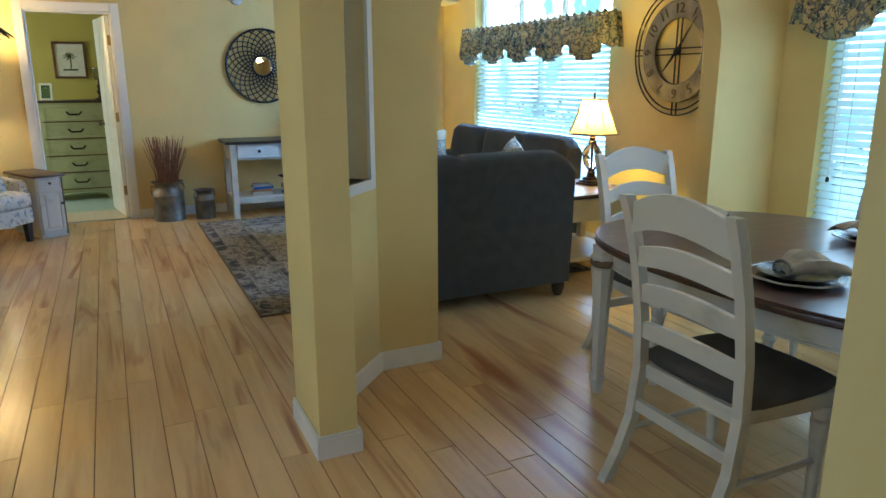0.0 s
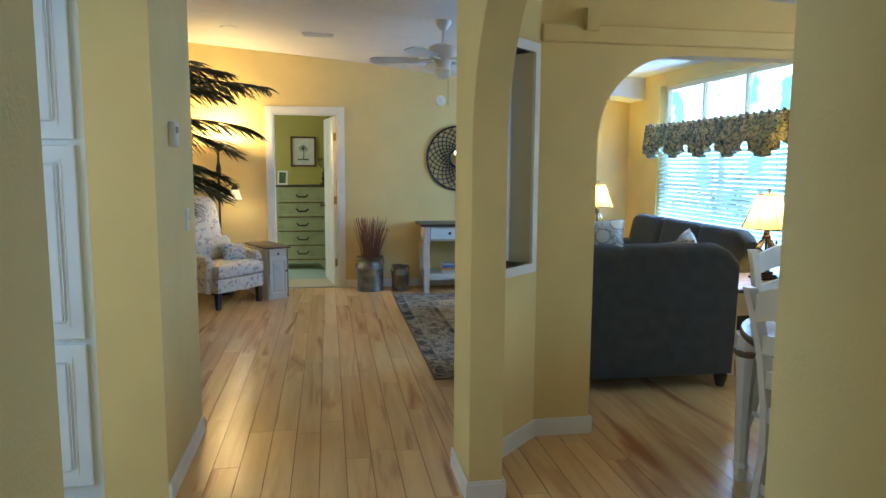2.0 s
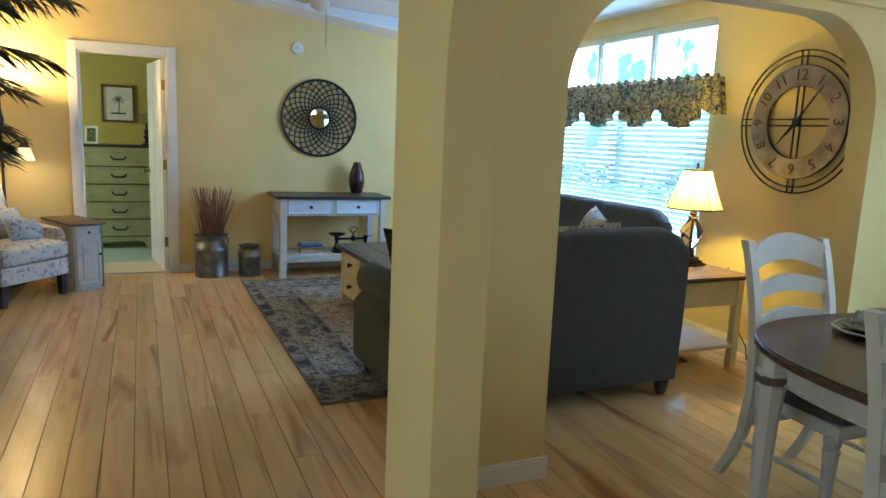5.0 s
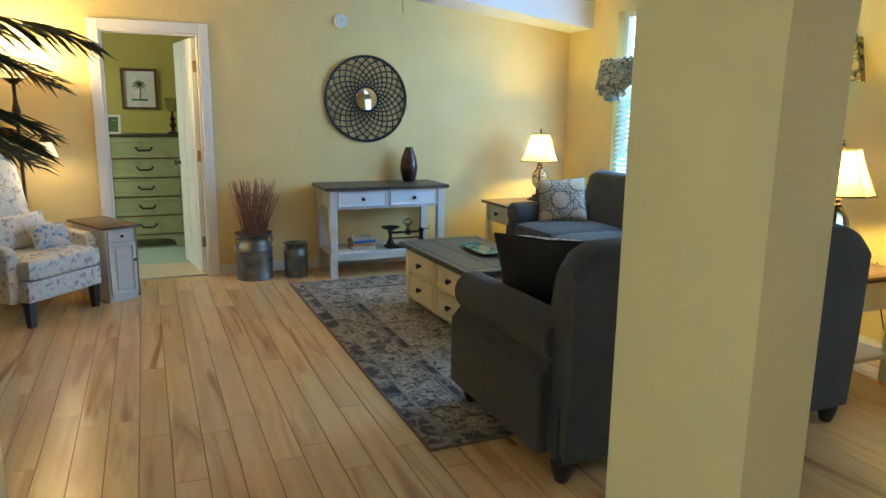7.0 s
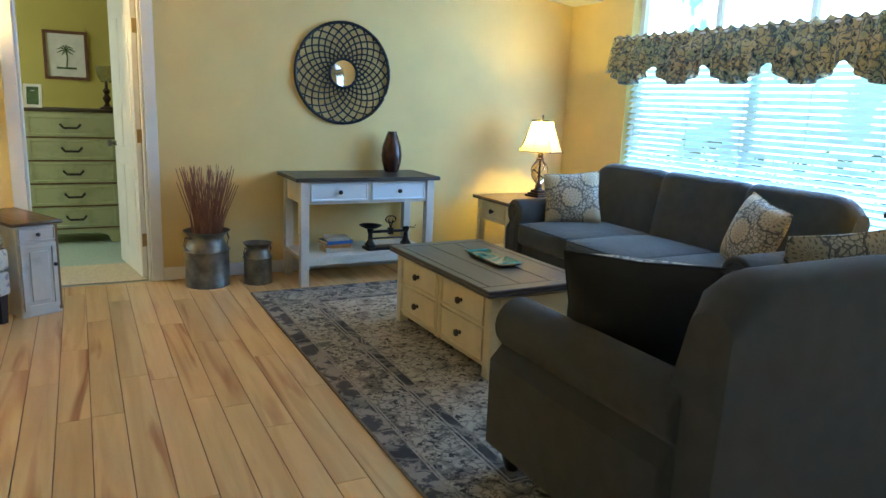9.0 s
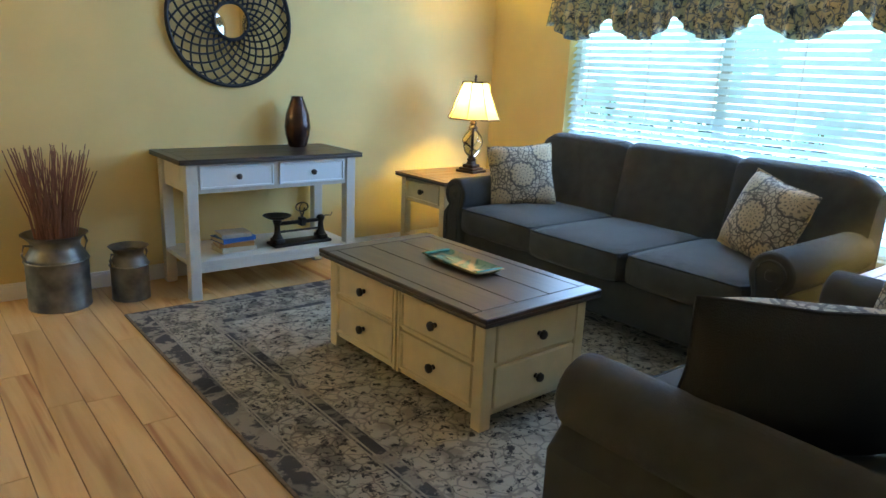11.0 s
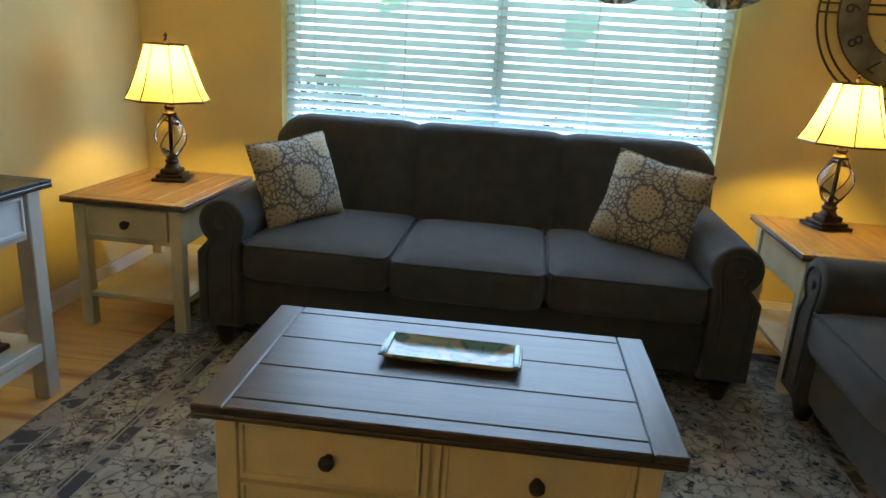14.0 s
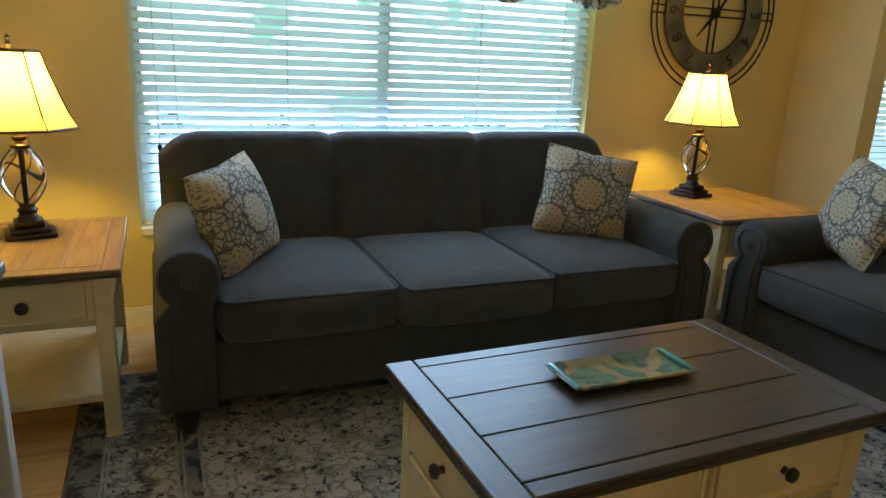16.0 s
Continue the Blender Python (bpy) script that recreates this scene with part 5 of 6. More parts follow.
def wall_clock():
    c = thing("wall_clock", XW - 0.03, 4.14, 1.70, -90, "large round open metal wall clock with zinc numeral ring", "clock")

    def ring(rad, w):
        return sweep([(rad * math.cos(t), 0, rad * math.sin(t)) for t in [2 * math.pi * i / 64 for i in range(64)]], w, 6, closed=True)
    for rad in (0.475, 0.435):
        part("wire_ring", ring(rad, 0.006), DARKBRONZE, c)
    bm = bmesh.new()
    R0, R1 = 0.245, 0.375
    n = 72
    vs = []
    for y in (-0.01, 0.005):
        for rad in (R0, R1):
            vs.append([bm.verts.new((rad * math.cos(2 * math.pi * i / n), y, rad * math.sin(2 * math.pi * i / n))) for i in range(n)])
    for i in range(n):
        j = (i + 1) % n
        for a, b in ((0, 1), (1, 3), (3, 2), (2, 0)):
            bm.faces.new((vs[a][i], vs[a][j], vs[b][j], vs[b][i]))
    part("numeral_ring", bm, CLOCKMETAL, c, "brushed zinc numeral ring")
    for rad in (R0, R1):
        part("ring_edge", ring(rad, 0.007), DARKBRONZE, c)
    for s in (-0.022, 0.022):
        part("spoke", box(s - 0.005, s + 0.005, -0.004, 0.004, -0.475, 0.475), DARKBRONZE, c, smooth=False)
        part("spoke", box(-0.475, 0.475, -0.003, 0.005, s - 0.005, s + 0.005), DARKBRONZE, c, smooth=False)
    for i in range(1, 13):
        a = radians(90 - 30 * i)
        digit_label(c, str(i), 0.31 * math.cos(a), -0.014, 0.31 * math.sin(a), 0.105, pose(0, 0, 0, 90, -(90 - 30 * i - 90), 0), DARKBRONZE)
    for ang, L, w in ((37, 0.30, 0.010), (37 + 180, 0.09, 0.010), (222, 0.20, 0.013)):
        b = side_prism([(-w, 0), (w, 0), (0.002, L), (-0.002, L)], -0.022, -0.016)
        part("clock_hand", moved(b, Matrix.Rotation(radians(ang), 4, "Y")), IRON, c)
    part("hub", moved(lathe([(0, 0), (0.03, 0), (0.03, 0.02), (0.012, 0.028), (0, 0.028)], 18), Matrix.Rotation(radians(90), 4, "X")), IRON, c)


wall_clock()


def disc_on_ceiling_or_wall():
    d = thing("smoke_detector", 1.425, YF, 2.37, 0, "round white smoke detector on the wall", "smoke detector")
    part("cover", moved(lathe([(0, 0), (0.065, 0), (0.067, 0.012), (0.058, 0.032), (0.02, 0.038), (0, 0.038)], 28), Matrix.Rotation(radians(90), 4, "X")), PLASTIC, d)
    part("button", moved(lathe([(0.0, 0.036), (0.016, 0.036), (0.014, 0.042), (0, 0.043)], 16), Matrix.Rotation(radians(90), 4, "X")), OFFWHITE, d)
    th = thing("thermostat", -0.74, 3.05, 1.71, 90, "white plastic thermostat on the passage wall", "thermostat")
    part("case", box(-0.055, 0.055, -0.03, 0, -0.06, 0.06, 0.008, 2), PLASTIC, th)
    part("dial_window", box(-0.03, 0.03, -0.032, -0.029, 0.005, 0.035), STEEL, th)
    sw = thing("light_switch", -0.74, 3.36, 1.27, 90, "cream light switch plate on the passage wall", "light switch")
    part("plate", box(-0.038, 0.038, -0.007, 0, -0.06, 0.06, 0.003, 1), PLASTIC, sw)
    part("toggle", box(-0.006, 0.006, -0.022, -0.006, -0.004, 0.016, 0.002, 1), PLASTIC, sw)
    vt = thing("ceiling_vent", -0.07, 6.71, 2.853, 0, "small white ceiling air vent with dark slots", "vent")
    part("frame", join(box(-0.16, 0.16, -0.08, -0.065, -0.012, 0.0), box(-0.16, 0.16, 0.065, 0.08, -0.012, 0.0), box(-0.16, -0.145, -0.065, 0.065, -0.012, 0), box(0.145, 0.16, -0.065, 0.065, -0.012, 0)), PLASTIC, vt, smooth=False)
    part("backing", box(-0.145, 0.145, -0.065, 0.065, -0.003, 0.0), IRON, vt, smooth=False)
    for i in range(7):
        part("slat", box(-0.145, 0.145, -0.058 + i * 0.018, -0.050 + i * 0.018, -0.011, -0.004), PLASTIC, vt, smooth=False)
    rl = thing("recessed_light", -0.95, 6.9, 2.93, 0, "lit recessed ceiling light with white rim", "ceiling light")
    part("rim", lathe([(0.06, -0.012), (0.085, -0.012), (0.09, 0), (0.06, 0)], 28), PLASTIC, rl)
    part("lens", lathe([(0, -0.006), (0.06, -0.006), (0.06, 0), (0, 0)], 24), BULB, rl)


disc_on_ceiling_or_wall()


def ceiling_fan():
    x, y, zc = 1.0, 5.5, 2.78
    f = thing("ceiling_fan", x, y, zc, 20, "white five-blade ceiling fan with light globe at rest", "ceiling fan")
    part("canopy", lathe([(0, 0.02), (0.07, 0.02), (0.07, -0.02), (0.03, -0.075), (0, -0.075)], 24), PLASTIC, f)
    part("rod", sweep([(0, 0, -0.06), (0, 0, -0.19)], 0.014, 10), PLASTIC, f)
    part("motor", lathe([(0, -0.17), (0.05, -0.18), (0.12, -0.21), (0.135, -0.25), (0.125, -0.29), (0.08, -0.32), (0.06, -0.36), (0.065, -0.385), (0, -0.39)], 32), PLASTIC, f)
    bl = []
    for i in range(5):
        m = Matrix.Rotation(2 * math.pi * i / 5, 4, "Z")
        b = prism([(0.20, -0.05), (0.30, -0.065), (0.58, -0.072), (0.63, -0.05), (0.64, 0.0), (0.63, 0.05), (0.58, 0.072), (0.30, 0.065), (0.20, 0.05)], -0.004, 0.004)
        o = part("blade", moved(b, m @ Matrix.Translation((0, 0, -0.315)) @ Matrix.Rotation(radians(12), 4, "X")), PLASTIC, f, smooth=False)
        part("bracket", moved(box(0.09, 0.24, -0.018, 0.018, -0.322, -0.312), m), PLASTIC, o, smooth=False)
    part("light_kit", lathe([(0.06, -0.385), (0.07, -0.40), (0.062, -0.45), (0.03, -0.475), (0, -0.48)], 24), FROST, f, "frosted glass globe")
    part("pull_chain", sweep([(0.05, 0, -0.38), (0.052, 0, -0.70)], 0.0022, 5), BRONZE, f)


ceiling_fan()


# ---- reading corner ----
def armchair():
    c = thing("armchair", -1.25, 7.53, 0, 50, "cream armchair in grey printed toile with dark legs", "armchair")
    # front along -y, width along x
    hw, d = 0.335, 0.40
    part("seat_frame", soft_box(-hw, hw, -d, d - 0.06, 0.18, 0.335, 0.02), TOILE, c)
    cu = part("seat_cushion", soft_box(-hw + 0.005, hw - 0.005, -d - 0.015, d - 0.2, 0.335, 0.485, 0.035, 0.02, 7), TOILE, c)
    part("piping", sweep([(-hw + 0.02, d - 0.25, 0.472), (-hw + 0.02, -d + 0.01, 0.472), (hw - 0.02, -d + 0.01, 0.472), (hw - 0.02, d - 0.25, 0.472)], 0.005, 5), SOFASEAM, cu)
    b = soft_box(-hw + 0.02, hw - 0.02, -0.085, 0.085, 0, 0.82, 0.06, 0.03, 7)
    part("backrest", moved(b, Matrix.Translation((0, d - 0.17, 0.36)) @ Matrix.Rotation(radians(-13), 4, "X")), TOILE, c)
    for s in (-1, 1):
        o = [(-d + 0.10, 0.18), (-d + 0.08, 0.52), (-d + 0.12, 0.575), (-0.05, 0.60), (d - 0.12, 0.66), (d - 0.06, 0.62), (d - 0.06, 0.18)]
        bm = prism(o, -0.045, 0.045, 0.025, 3)
        for v in bm.verts:
            v.co = Vector((v.co.z + s * (hw + 0.02), v.co.x, v.co.y))
        part("arm", bm, TOILE, c)
        for y in (-d + 0.05, d - 0.12):
            lg = prism([(-0.03, -0.03), (0.03, -0.03), (0.03, 0.03), (-0.03, 0.03)], 0, 0.185)
            for v in lg.verts:
                k = 0.72 + 0.28 * v.co.z / 0.185
                v.co = Vector((v.co.x * k + s * (hw - 0.04), v.co.y * k + y, v.co.z))
            part("leg", lg, BLACKWOOD, c, smooth=False)


armchair()
pillow("lumbar_cushion", "long cream toile lumbar cushion on the armchair", 0.56, 0.28, 0.16, lean(-1.28, 7.53, 0.61, 50, -18, 0), TOILE)
pillow("small_pillow", "small blue printed pillow on the armchair seat", 0.30, 0.19, 0.11, lean(-1.05, 7.48, 0.585, 46, -24, 5), BLUEPRINT)


def chairside_cabinet():
    t = thing("chairside_cabinet", -0.715, 7.90, 0, 27, "narrow white distressed chairside cabinet with brown top", "cabinet")
    hx, hy, h = 0.125, 0.30, 0.615
    part("body", box(-hx, hx, -hy, hy, 0.0, h - 0.022, 0.004, 1), OFFWHITE, t, smooth=False)
    part("top", box(-hx - 0.03, hx + 0.03, -hy - 0.03, hy + 0.03, h - 0.022, h, 0.006, 2), BROWNTOP, t)
    d = panel_front("drawer", t, "-y", -hy, -hx + 0.018, hx - 0.018, h - 0.125, h - 0.04, OFFWHITE, 0.012, 0.008)
    knob(d, 0, -hy - 0.006, h - 0.082, "-y", 0.013)
    d = panel_front("door", t, "-y", -hy, -hx + 0.018, hx - 0.018, 0.05, h - 0.14, OFFWHITE, 0.014, 0.035)
    part("raised_panel", box(-hx + 0.068, hx - 0.068, -hy - 0.014, -hy - 0.006, 0.10, h - 0.19, 0.004, 1), OFFWHITE, d, smooth=False)
    knob(d, hx - 0.035, -hy - 0.014, 0.33, "-y", 0.013)
    part("edge_wear", box(hx - 0.018, hx + 0.002, -hy - 0.002, -hy + 0.003, 0.02, h - 0.03), WORN, t, smooth=False)


chairside_cabinet()


def floor_lamp():
    x, y = -1.27, 8.06
    f = thing("floor_lamp", x, y, 0, 0, "dark bronze torchiere floor lamp with lit reading arm", "floor lamp")
    part("base", lathe([(0, 0), (0.14, 0), (0.145, 0.012), (0.11, 0.03), (0.04, 0.045), (0.02, 0.07), (0, 0.07)], 28), BRONZE, f)
    part("pole", lathe([(0.013, 0.05), (0.013, 0.70), (0.022, 0.72), (0.013, 0.75), (0.013, 1.40), (0.024, 1.44), (0.032, 1.50), (0.02, 1.56), (0.014, 1.60), (0.014, 1.72), (0.03, 1.75)], 16), BRONZE, f)
    part("bowl", lathe([(0.03, 1.74), (0.08, 1.755), (0.14, 1.80), (0.165, 1.85), (0.158, 1.85), (0.13, 1.81), (0.07, 1.77), (0.0, 1.765)], 32), FROST, f, "lit glass uplight bowl")
    part("bowl_cap", lathe([(0.014, 1.70), (0.06, 1.735), (0.085, 1.752), (0.03, 1.745)], 24), BRONZE, f)
    part("reading_arm", sweep([(0, 0, 1.22), (0.06, -0.02, 1.28), (0.12, -0.04, 1.315), (0.17, -0.06, 1.31), (0.185, -0.065, 1.28)], 0.007, 8), BRONZE, f)
    sh = part("reading_shade", moved(lathe([(0.035, 0.0), (0.05, -0.03), (0.085, -0.13), (0.082, -0.13), (0.046, -0.03), (0.03, -0.002)], 24), Matrix.Translation((0.185, -0.065, 1.275))), FROST, f, "white glass reading shade")
    part("cap", moved(lathe([(0, 0.03), (0.02, 0.028), (0.042, -0.005), (0.045, -0.02), (0.03, -0.01)], 20), Matrix.Translation((0.185, -0.065, 1.28))), BRONZE, sh)
    bulb(f, 0.185, -0.065, 1.19, 1, 0.02)
    lamp("floor_lamp_uplight", "POINT", at(x, y - 0.02, 1.90), 55, (1, 0.68, 0.27), 0.06)
    lamp("floor_lamp_reading", "POINT", at(x + 0.185, y - 0.065, 1.17), 5, (1, 0.76, 0.42), 0.03)


floor_lamp()
PALM = mat("dark_palm_leaf", (0.022, 0.036, 0.014), 0.45, var=0.35, scale=6)


def frond(rnd, length, droop, spread):
    """A palm frond along +x from the origin: an arched rib with narrow hanging leaflets."""
    bm = bmesh.new()
    rib = []
    for i in range(13):
        q = i / 12
        rib.append(Vector((length * q * (1 - 0.12 * q), 0, length * (0.42 * q - droop * q * q))))
    sweep(rib, [0.009 * (1 - 0.8 * i / 12) for i in range(13)], 5, bm)
    n = 36
    for i in range(n):
        q = 0.16 + 0.84 * i / (n - 1)
        p = rib[int(q * 11.99)].lerp(rib[min(12, int(q * 11.99) + 1)], q * 12 % 1 if q < 1 else 0)
        L = spread * math.sin(math.pi * (0.18 + 0.72 * q)) * rnd.uniform(0.85, 1.1)
        for s in (-1, 1):
            tip = p + Vector((L * 0.62, s * L * 0.62, -L * rnd.uniform(0.18, 0.5)))
            mid = p.lerp(tip, 0.5) + Vector((0, 0, 0.05 * L))
            w = 0.0065
            v = [bm.verts.new(a) for a in (p + Vector((-w, 0, 0)), p + Vector((w, 0, 0.002)), mid + Vector((w, -s * w * 0.4, 0.004)), mid + Vector((-w, s * w * 0.4, 0)), tip)]
            bm.faces.new((v[0], v[1], v[2], v[3]))
            bm.faces.new((v[3], v[2], v[4]))
    return bm


def palm():
    px, py = -1.55, 4.92
    p = thing("potted_palm", px, py, 0, 0, "tall dark green potted palm with arching fronds", "palm plant")
    part("pot", lathe([(0, 0), (0.14, 0), (0.15, 0.02), (0.185, 0.34), (0.195, 0.36), (0.175, 0.36), (0.165, 0.3), (0, 0.3)], 28), BRONZEVASE, p, "dark glazed pot")
    rnd = random.Random(11)
    # (stem top, turn of the frond, length, droop)
    spec = [(zz * 1.14 + 0.06, tt, ll * 1.08, dd) for zz, tt, ll, dd in [(1.72, 25, 1.15, 0.30), (1.75, 5, 0.95, 0.42), (1.60, 50, 1.15, 0.45), (1.70, 75, 1.1, 0.35), (1.45, 30, 1.10, 0.50), (1.30, 60, 1.05, 0.50), (1.15, 35, 0.95, 0.55), (1.35, 85, 1.0, 0.5), (1.05, 65, 0.95, 0.6), (1.9, 45, 0.9, 0.25), (1.95, 95, 0.8, 0.2), (1.2, 10, 0.8, 0.55), (1.65, -40, 0.75, 0.5), (1.5, -80, 0.7, 0.5), (1.85, 20, 0.95, 0.32), (1.55, 100, 0.9, 0.5), (1.9, 60, 1.1, 0.35), (1.25, 20, 1.0, 0.5), (1.5, 15, 1.05, 0.4), (1.8, 35, 1.1, 0.38)]]
    for k, (z, turn, L, dr) in enumerate(spec):
        a = radians(turn + rnd.uniform(-5, 5))
        L *= 0.72 if turn >= 50 else 1.0
        bx, by = 0.10 * math.cos(k * 2.4), 0.10 * math.sin(k * 2.4)
        st = part("stem", sweep([(bx * 0.5, by * 0.5, 0.28), (bx * 0.7, by * 0.7, z * 0.6), (bx, by, z)], [0.011, 0.010, 0.008], 6), PALM, p)
        m = Matrix.Translation((bx, by, z)) @ Matrix.Rotation(a, 4, "Z")
        bm = moved(frond(rnd, L, dr, 0.40), m)
        for v in bm.verts:
            v.co.x = max(v.co.x, XL - px + 0.03)
        part("frond", bm, PALM, p, smooth=False)


palm()
GOLDTOP = wood("golden_oak_top", (0.30, 0.18, 0.07), (0.46, 0.30, 0.13), 0.4, (14, 1.2, 14), 2.5, 0.05)
DARKGLASS = mat("dark_cabinet_glass", (0.02, 0.02, 0.02), 0.08, var=0.3, scale=3, bump=0)


def media_cabinet():
    y0, y1, x0, x1, h = 5.30, 6.78, -1.80, -1.335, 0.975
    t = thing("media_cabinet", (x0 + x1) / 2, (y0 + y1) / 2, 0, 0, "white distressed sideboard with glazed and lattice doors", "sideboard")
    hx, hy = (x1 - x0) / 2, (y1 - y0) / 2
    part("body", box(-hx, hx - 0.014, -hy, hy, 0.09, h - 0.03), OFFWHITE, t, smooth=False)
    part("top", box(-hx - 0.01, hx + 0.035, -hy - 0.03, hy + 0.03, h - 0.03, h, 0.006, 2), GOLDTOP, t)
    for yy in (-hy, -hy / 3, hy / 3 - 0.05, hy - 0.05):
        part("leg", box(hx - 0.06, hx, yy, yy + 0.05, 0, h - 0.03, 0.003, 1), OFFWHITE, t, smooth=False)
        part("leg", box(-hx, -hx + 0.05, yy, yy + 0.05, 0, 0.09), OFFWHITE, t, smooth=False)
    n = 4
    w = (2 * hy - 0.1) / n
    c = hx - 0.014
    for i in range(n):
        a = -hy + 0.05 + i * w + 0.006
        b = a + w - 0.012
        z0, z1 = 0.13, h - 0.06
        zm = z1 - 0.28
        r = 0.045
        fr = join(box(c, c + 0.018, a, a + r, z0, z1), box(c, c + 0.018, b - r, b, z0, z1), box(c, c + 0.018, a + r, b - r, z0, z0 + r), box(c, c + 0.018, a + r, b - r, z1 - r, z1), box(c, c + 0.018, a + r, b - r, zm, zm + r))
        d = part("door", fr, OFFWHITE, t, smooth=False)
        part("glass_pane", box(c + 0.001, c + 0.005, a + r, b - r, zm + r, z1 - r), DARKGLASS, d, smooth=False)
        part("panel", box(c, c + 0.005, a + r, b - r, z0 + r, zm), CABWHITE, d, smooth=False)
        W, H = b - a - 2 * r, zm - z0 - r
        ang = math.atan2(H, W)
        for s in (-1, 1):
            bar = box(0.005, 0.015, -math.hypot(W, H) / 2 + 0.02, math.hypot(W, H) / 2 - 0.02, -0.013, 0.013)
            part("lattice_bar", moved(bar, Matrix.Translation((c + 0.0005 * s, (a + b) / 2, z0 + r + H / 2)) @ Matrix.Rotation(s * ang, 4, "X")), OFFWHITE, d, smooth=False)
        knob(d, c + 0.018, (b - 0.022) if i % 2 == 0 else (a + 0.022), zm + 0.02, "x", 0.015)


media_cabinet()


# ---- bedroom seen through the door ----
SAGE = mat("sage_green_paint", (0.36, 0.40, 0.22), 0.5, var=0.0, scale=8, bump=0.08, second=(0.46, 0.50, 0.30), stops=(0.3, 0.5))
PAPER = mat("cream_paper", (0.70, 0.68, 0.58), 0.8, var=0.06, scale=15)
PICFRAME = wood("red_brown_frame", (0.09, 0.035, 0.02), (0.17, 0.075, 0.04), 0.4)


def dresser():
    t = thing("dresser", -0.37, 10.17, 0, 0, "tall sage green dresser with five drawers and dark top", "dresser")
    hx, hy, h = 0.40, 0.24, 1.255
    part("body", box(-hx + 0.02, hx - 0.02, -hy + 0.02, hy, 0.10, h - 0.03), SAGE, t, smooth=False)
    part("top", box(-hx, hx, -hy, hy, h - 0.03, h, 0.008, 2), DARKTOPX, t)
    for s in (-1, 1):
        part("bracket_foot", side_prism([(s * (hx - 0.02), 0), (s * (hx - 0.02), 0.12), (s * (hx - 0.25), 0.12), (s * (hx - 0.14), 0.07), (s * (hx - 0.11), 0)], -hy + 0.01, -hy + 0.04), SAGE, t, smooth=False)
        part("bracket_foot", box(min(s * (hx - 0.02), s * (hx - 0.08)), max(s * (hx - 0.02), s * (hx - 0.08)), hy - 0.06, hy, 0, 0.10), SAGE, t, smooth=False)
    z0 = 0.145
    step = (h - 0.05 - z0) / 5
    for i in range(5):
        a = z0 + i * step
        d = panel_front("drawer", t, "-y", -hy + 0.02, -hx + 0.05, hx - 0.05, a + 0.012, a + step - 0.012, SAGE, 0.018, 0.03)
        part("joint", box(-hx + 0.04, hx - 0.04, -hy + 0.012, -hy + 0.0205, a - 0.006, a + 0.008), WORN, t, smooth=False)
        zc = a + step / 2
        part("handle", sweep([(-0.08, -hy + 0.012, zc + 0.014), (-0.08, -hy - 0.02, zc + 0.014), (-0.055, -hy - 0.028, zc - 0.016), (0.055, -hy - 0.028, zc - 0.016), (0.08, -hy - 0.02, zc + 0.014), (0.08, -hy + 0.012, zc + 0.014)], 0.011, 7), BLACKWOOD, d, "black bail handle")


dresser()


def wall_picture():
    p = thing("framed_picture", -0.375, 10.9, 1.76, 0, "red-brown framed print of a palm tree", "picture")
    w, h = 0.20, 0.24
    part("frame", join(box(-w, w, -0.03, 0, h - 0.03, h), box(-w, w, -0.03, 0, -h, -h + 0.03), box(-w, -w + 0.03, -0.03, 0, -h + 0.03, h - 0.03), box(w - 0.03, w, -0.03, 0, -h + 0.03, h - 0.03)), PICFRAME, p, smooth=False)
    part("mat_board", box(-w + 0.03, w - 0.03, -0.012, -0.002, -h + 0.03, h - 0.03), PAPER, p, smooth=False)
    bm = bmesh.new()
    sweep([(0.0, -0.014, -0.12), (0.01, -0.014, -0.02), (0.0, -0.014, 0.05)], 0.006, 5, bm)
    for a in range(0, 360, 40):
        t = radians(a)
        sweep([(0, -0.014, 0.05), (0.04 * math.cos(t), -0.014, 0.06 + 0.04 * math.sin(t)), (0.085 * math.cos(t), -0.014, 0.04 + 0.05 * math.sin(t))], [0.004, 0.007, 0.002], 5, bm)
    part("printed_palm", bm, LEAF, p)
    part("printed_ground", box(-0.09, 0.09, -0.0145, -0.0125, -0.135, -0.115), LEAF, p, smooth=False)


wall_picture()
f = thing("photo_frame", -0.66, 10.05, 1.255, -12, "small cream photo frame standing on the dresser", "photo frame")
part("frame", moved(join(box(-0.075, 0.075, -0.01, 0.01, 0, 0.025), box(-0.075, 0.075, -0.01, 0.01, 0.185, 0.21), box(-0.075, -0.05, -0.01, 0.01, 0.025, 0.185), box(0.05, 0.075, -0.01, 0.01, 0.025, 0.185)), Matrix.Rotation(radians(-10), 4, "X")), PAPER, f, smooth=False)
part("photo", moved(box(-0.05, 0.05, -0.004, 0.006, 0.025, 0.185), Matrix.Rotation(radians(-10), 4, "X")), LEAF, f, smooth=False)
part("strut", moved(box(-0.015, 0.015, 0.0, 0.006, 0, 0.16), Matrix.Translation((0, 0.075, 0)) @ Matrix.Rotation(radians(20), 4, "X")), PAPER, f, smooth=False)
c = thing("dresser_lamp", -0.05, 10.1, 1.255, 0, "dark bronze candlestick lamp with glass shade on the dresser", "lamp")
part("stand", lathe([(0, 0), (0.065, 0), (0.065, 0.015), (0.03, 0.03), (0.018, 0.06), (0.04, 0.10), (0.018, 0.14), (0.035, 0.17), (0.015, 0.20), (0.012, 0.26), (0, 0.26)], 20), BRONZE, c)
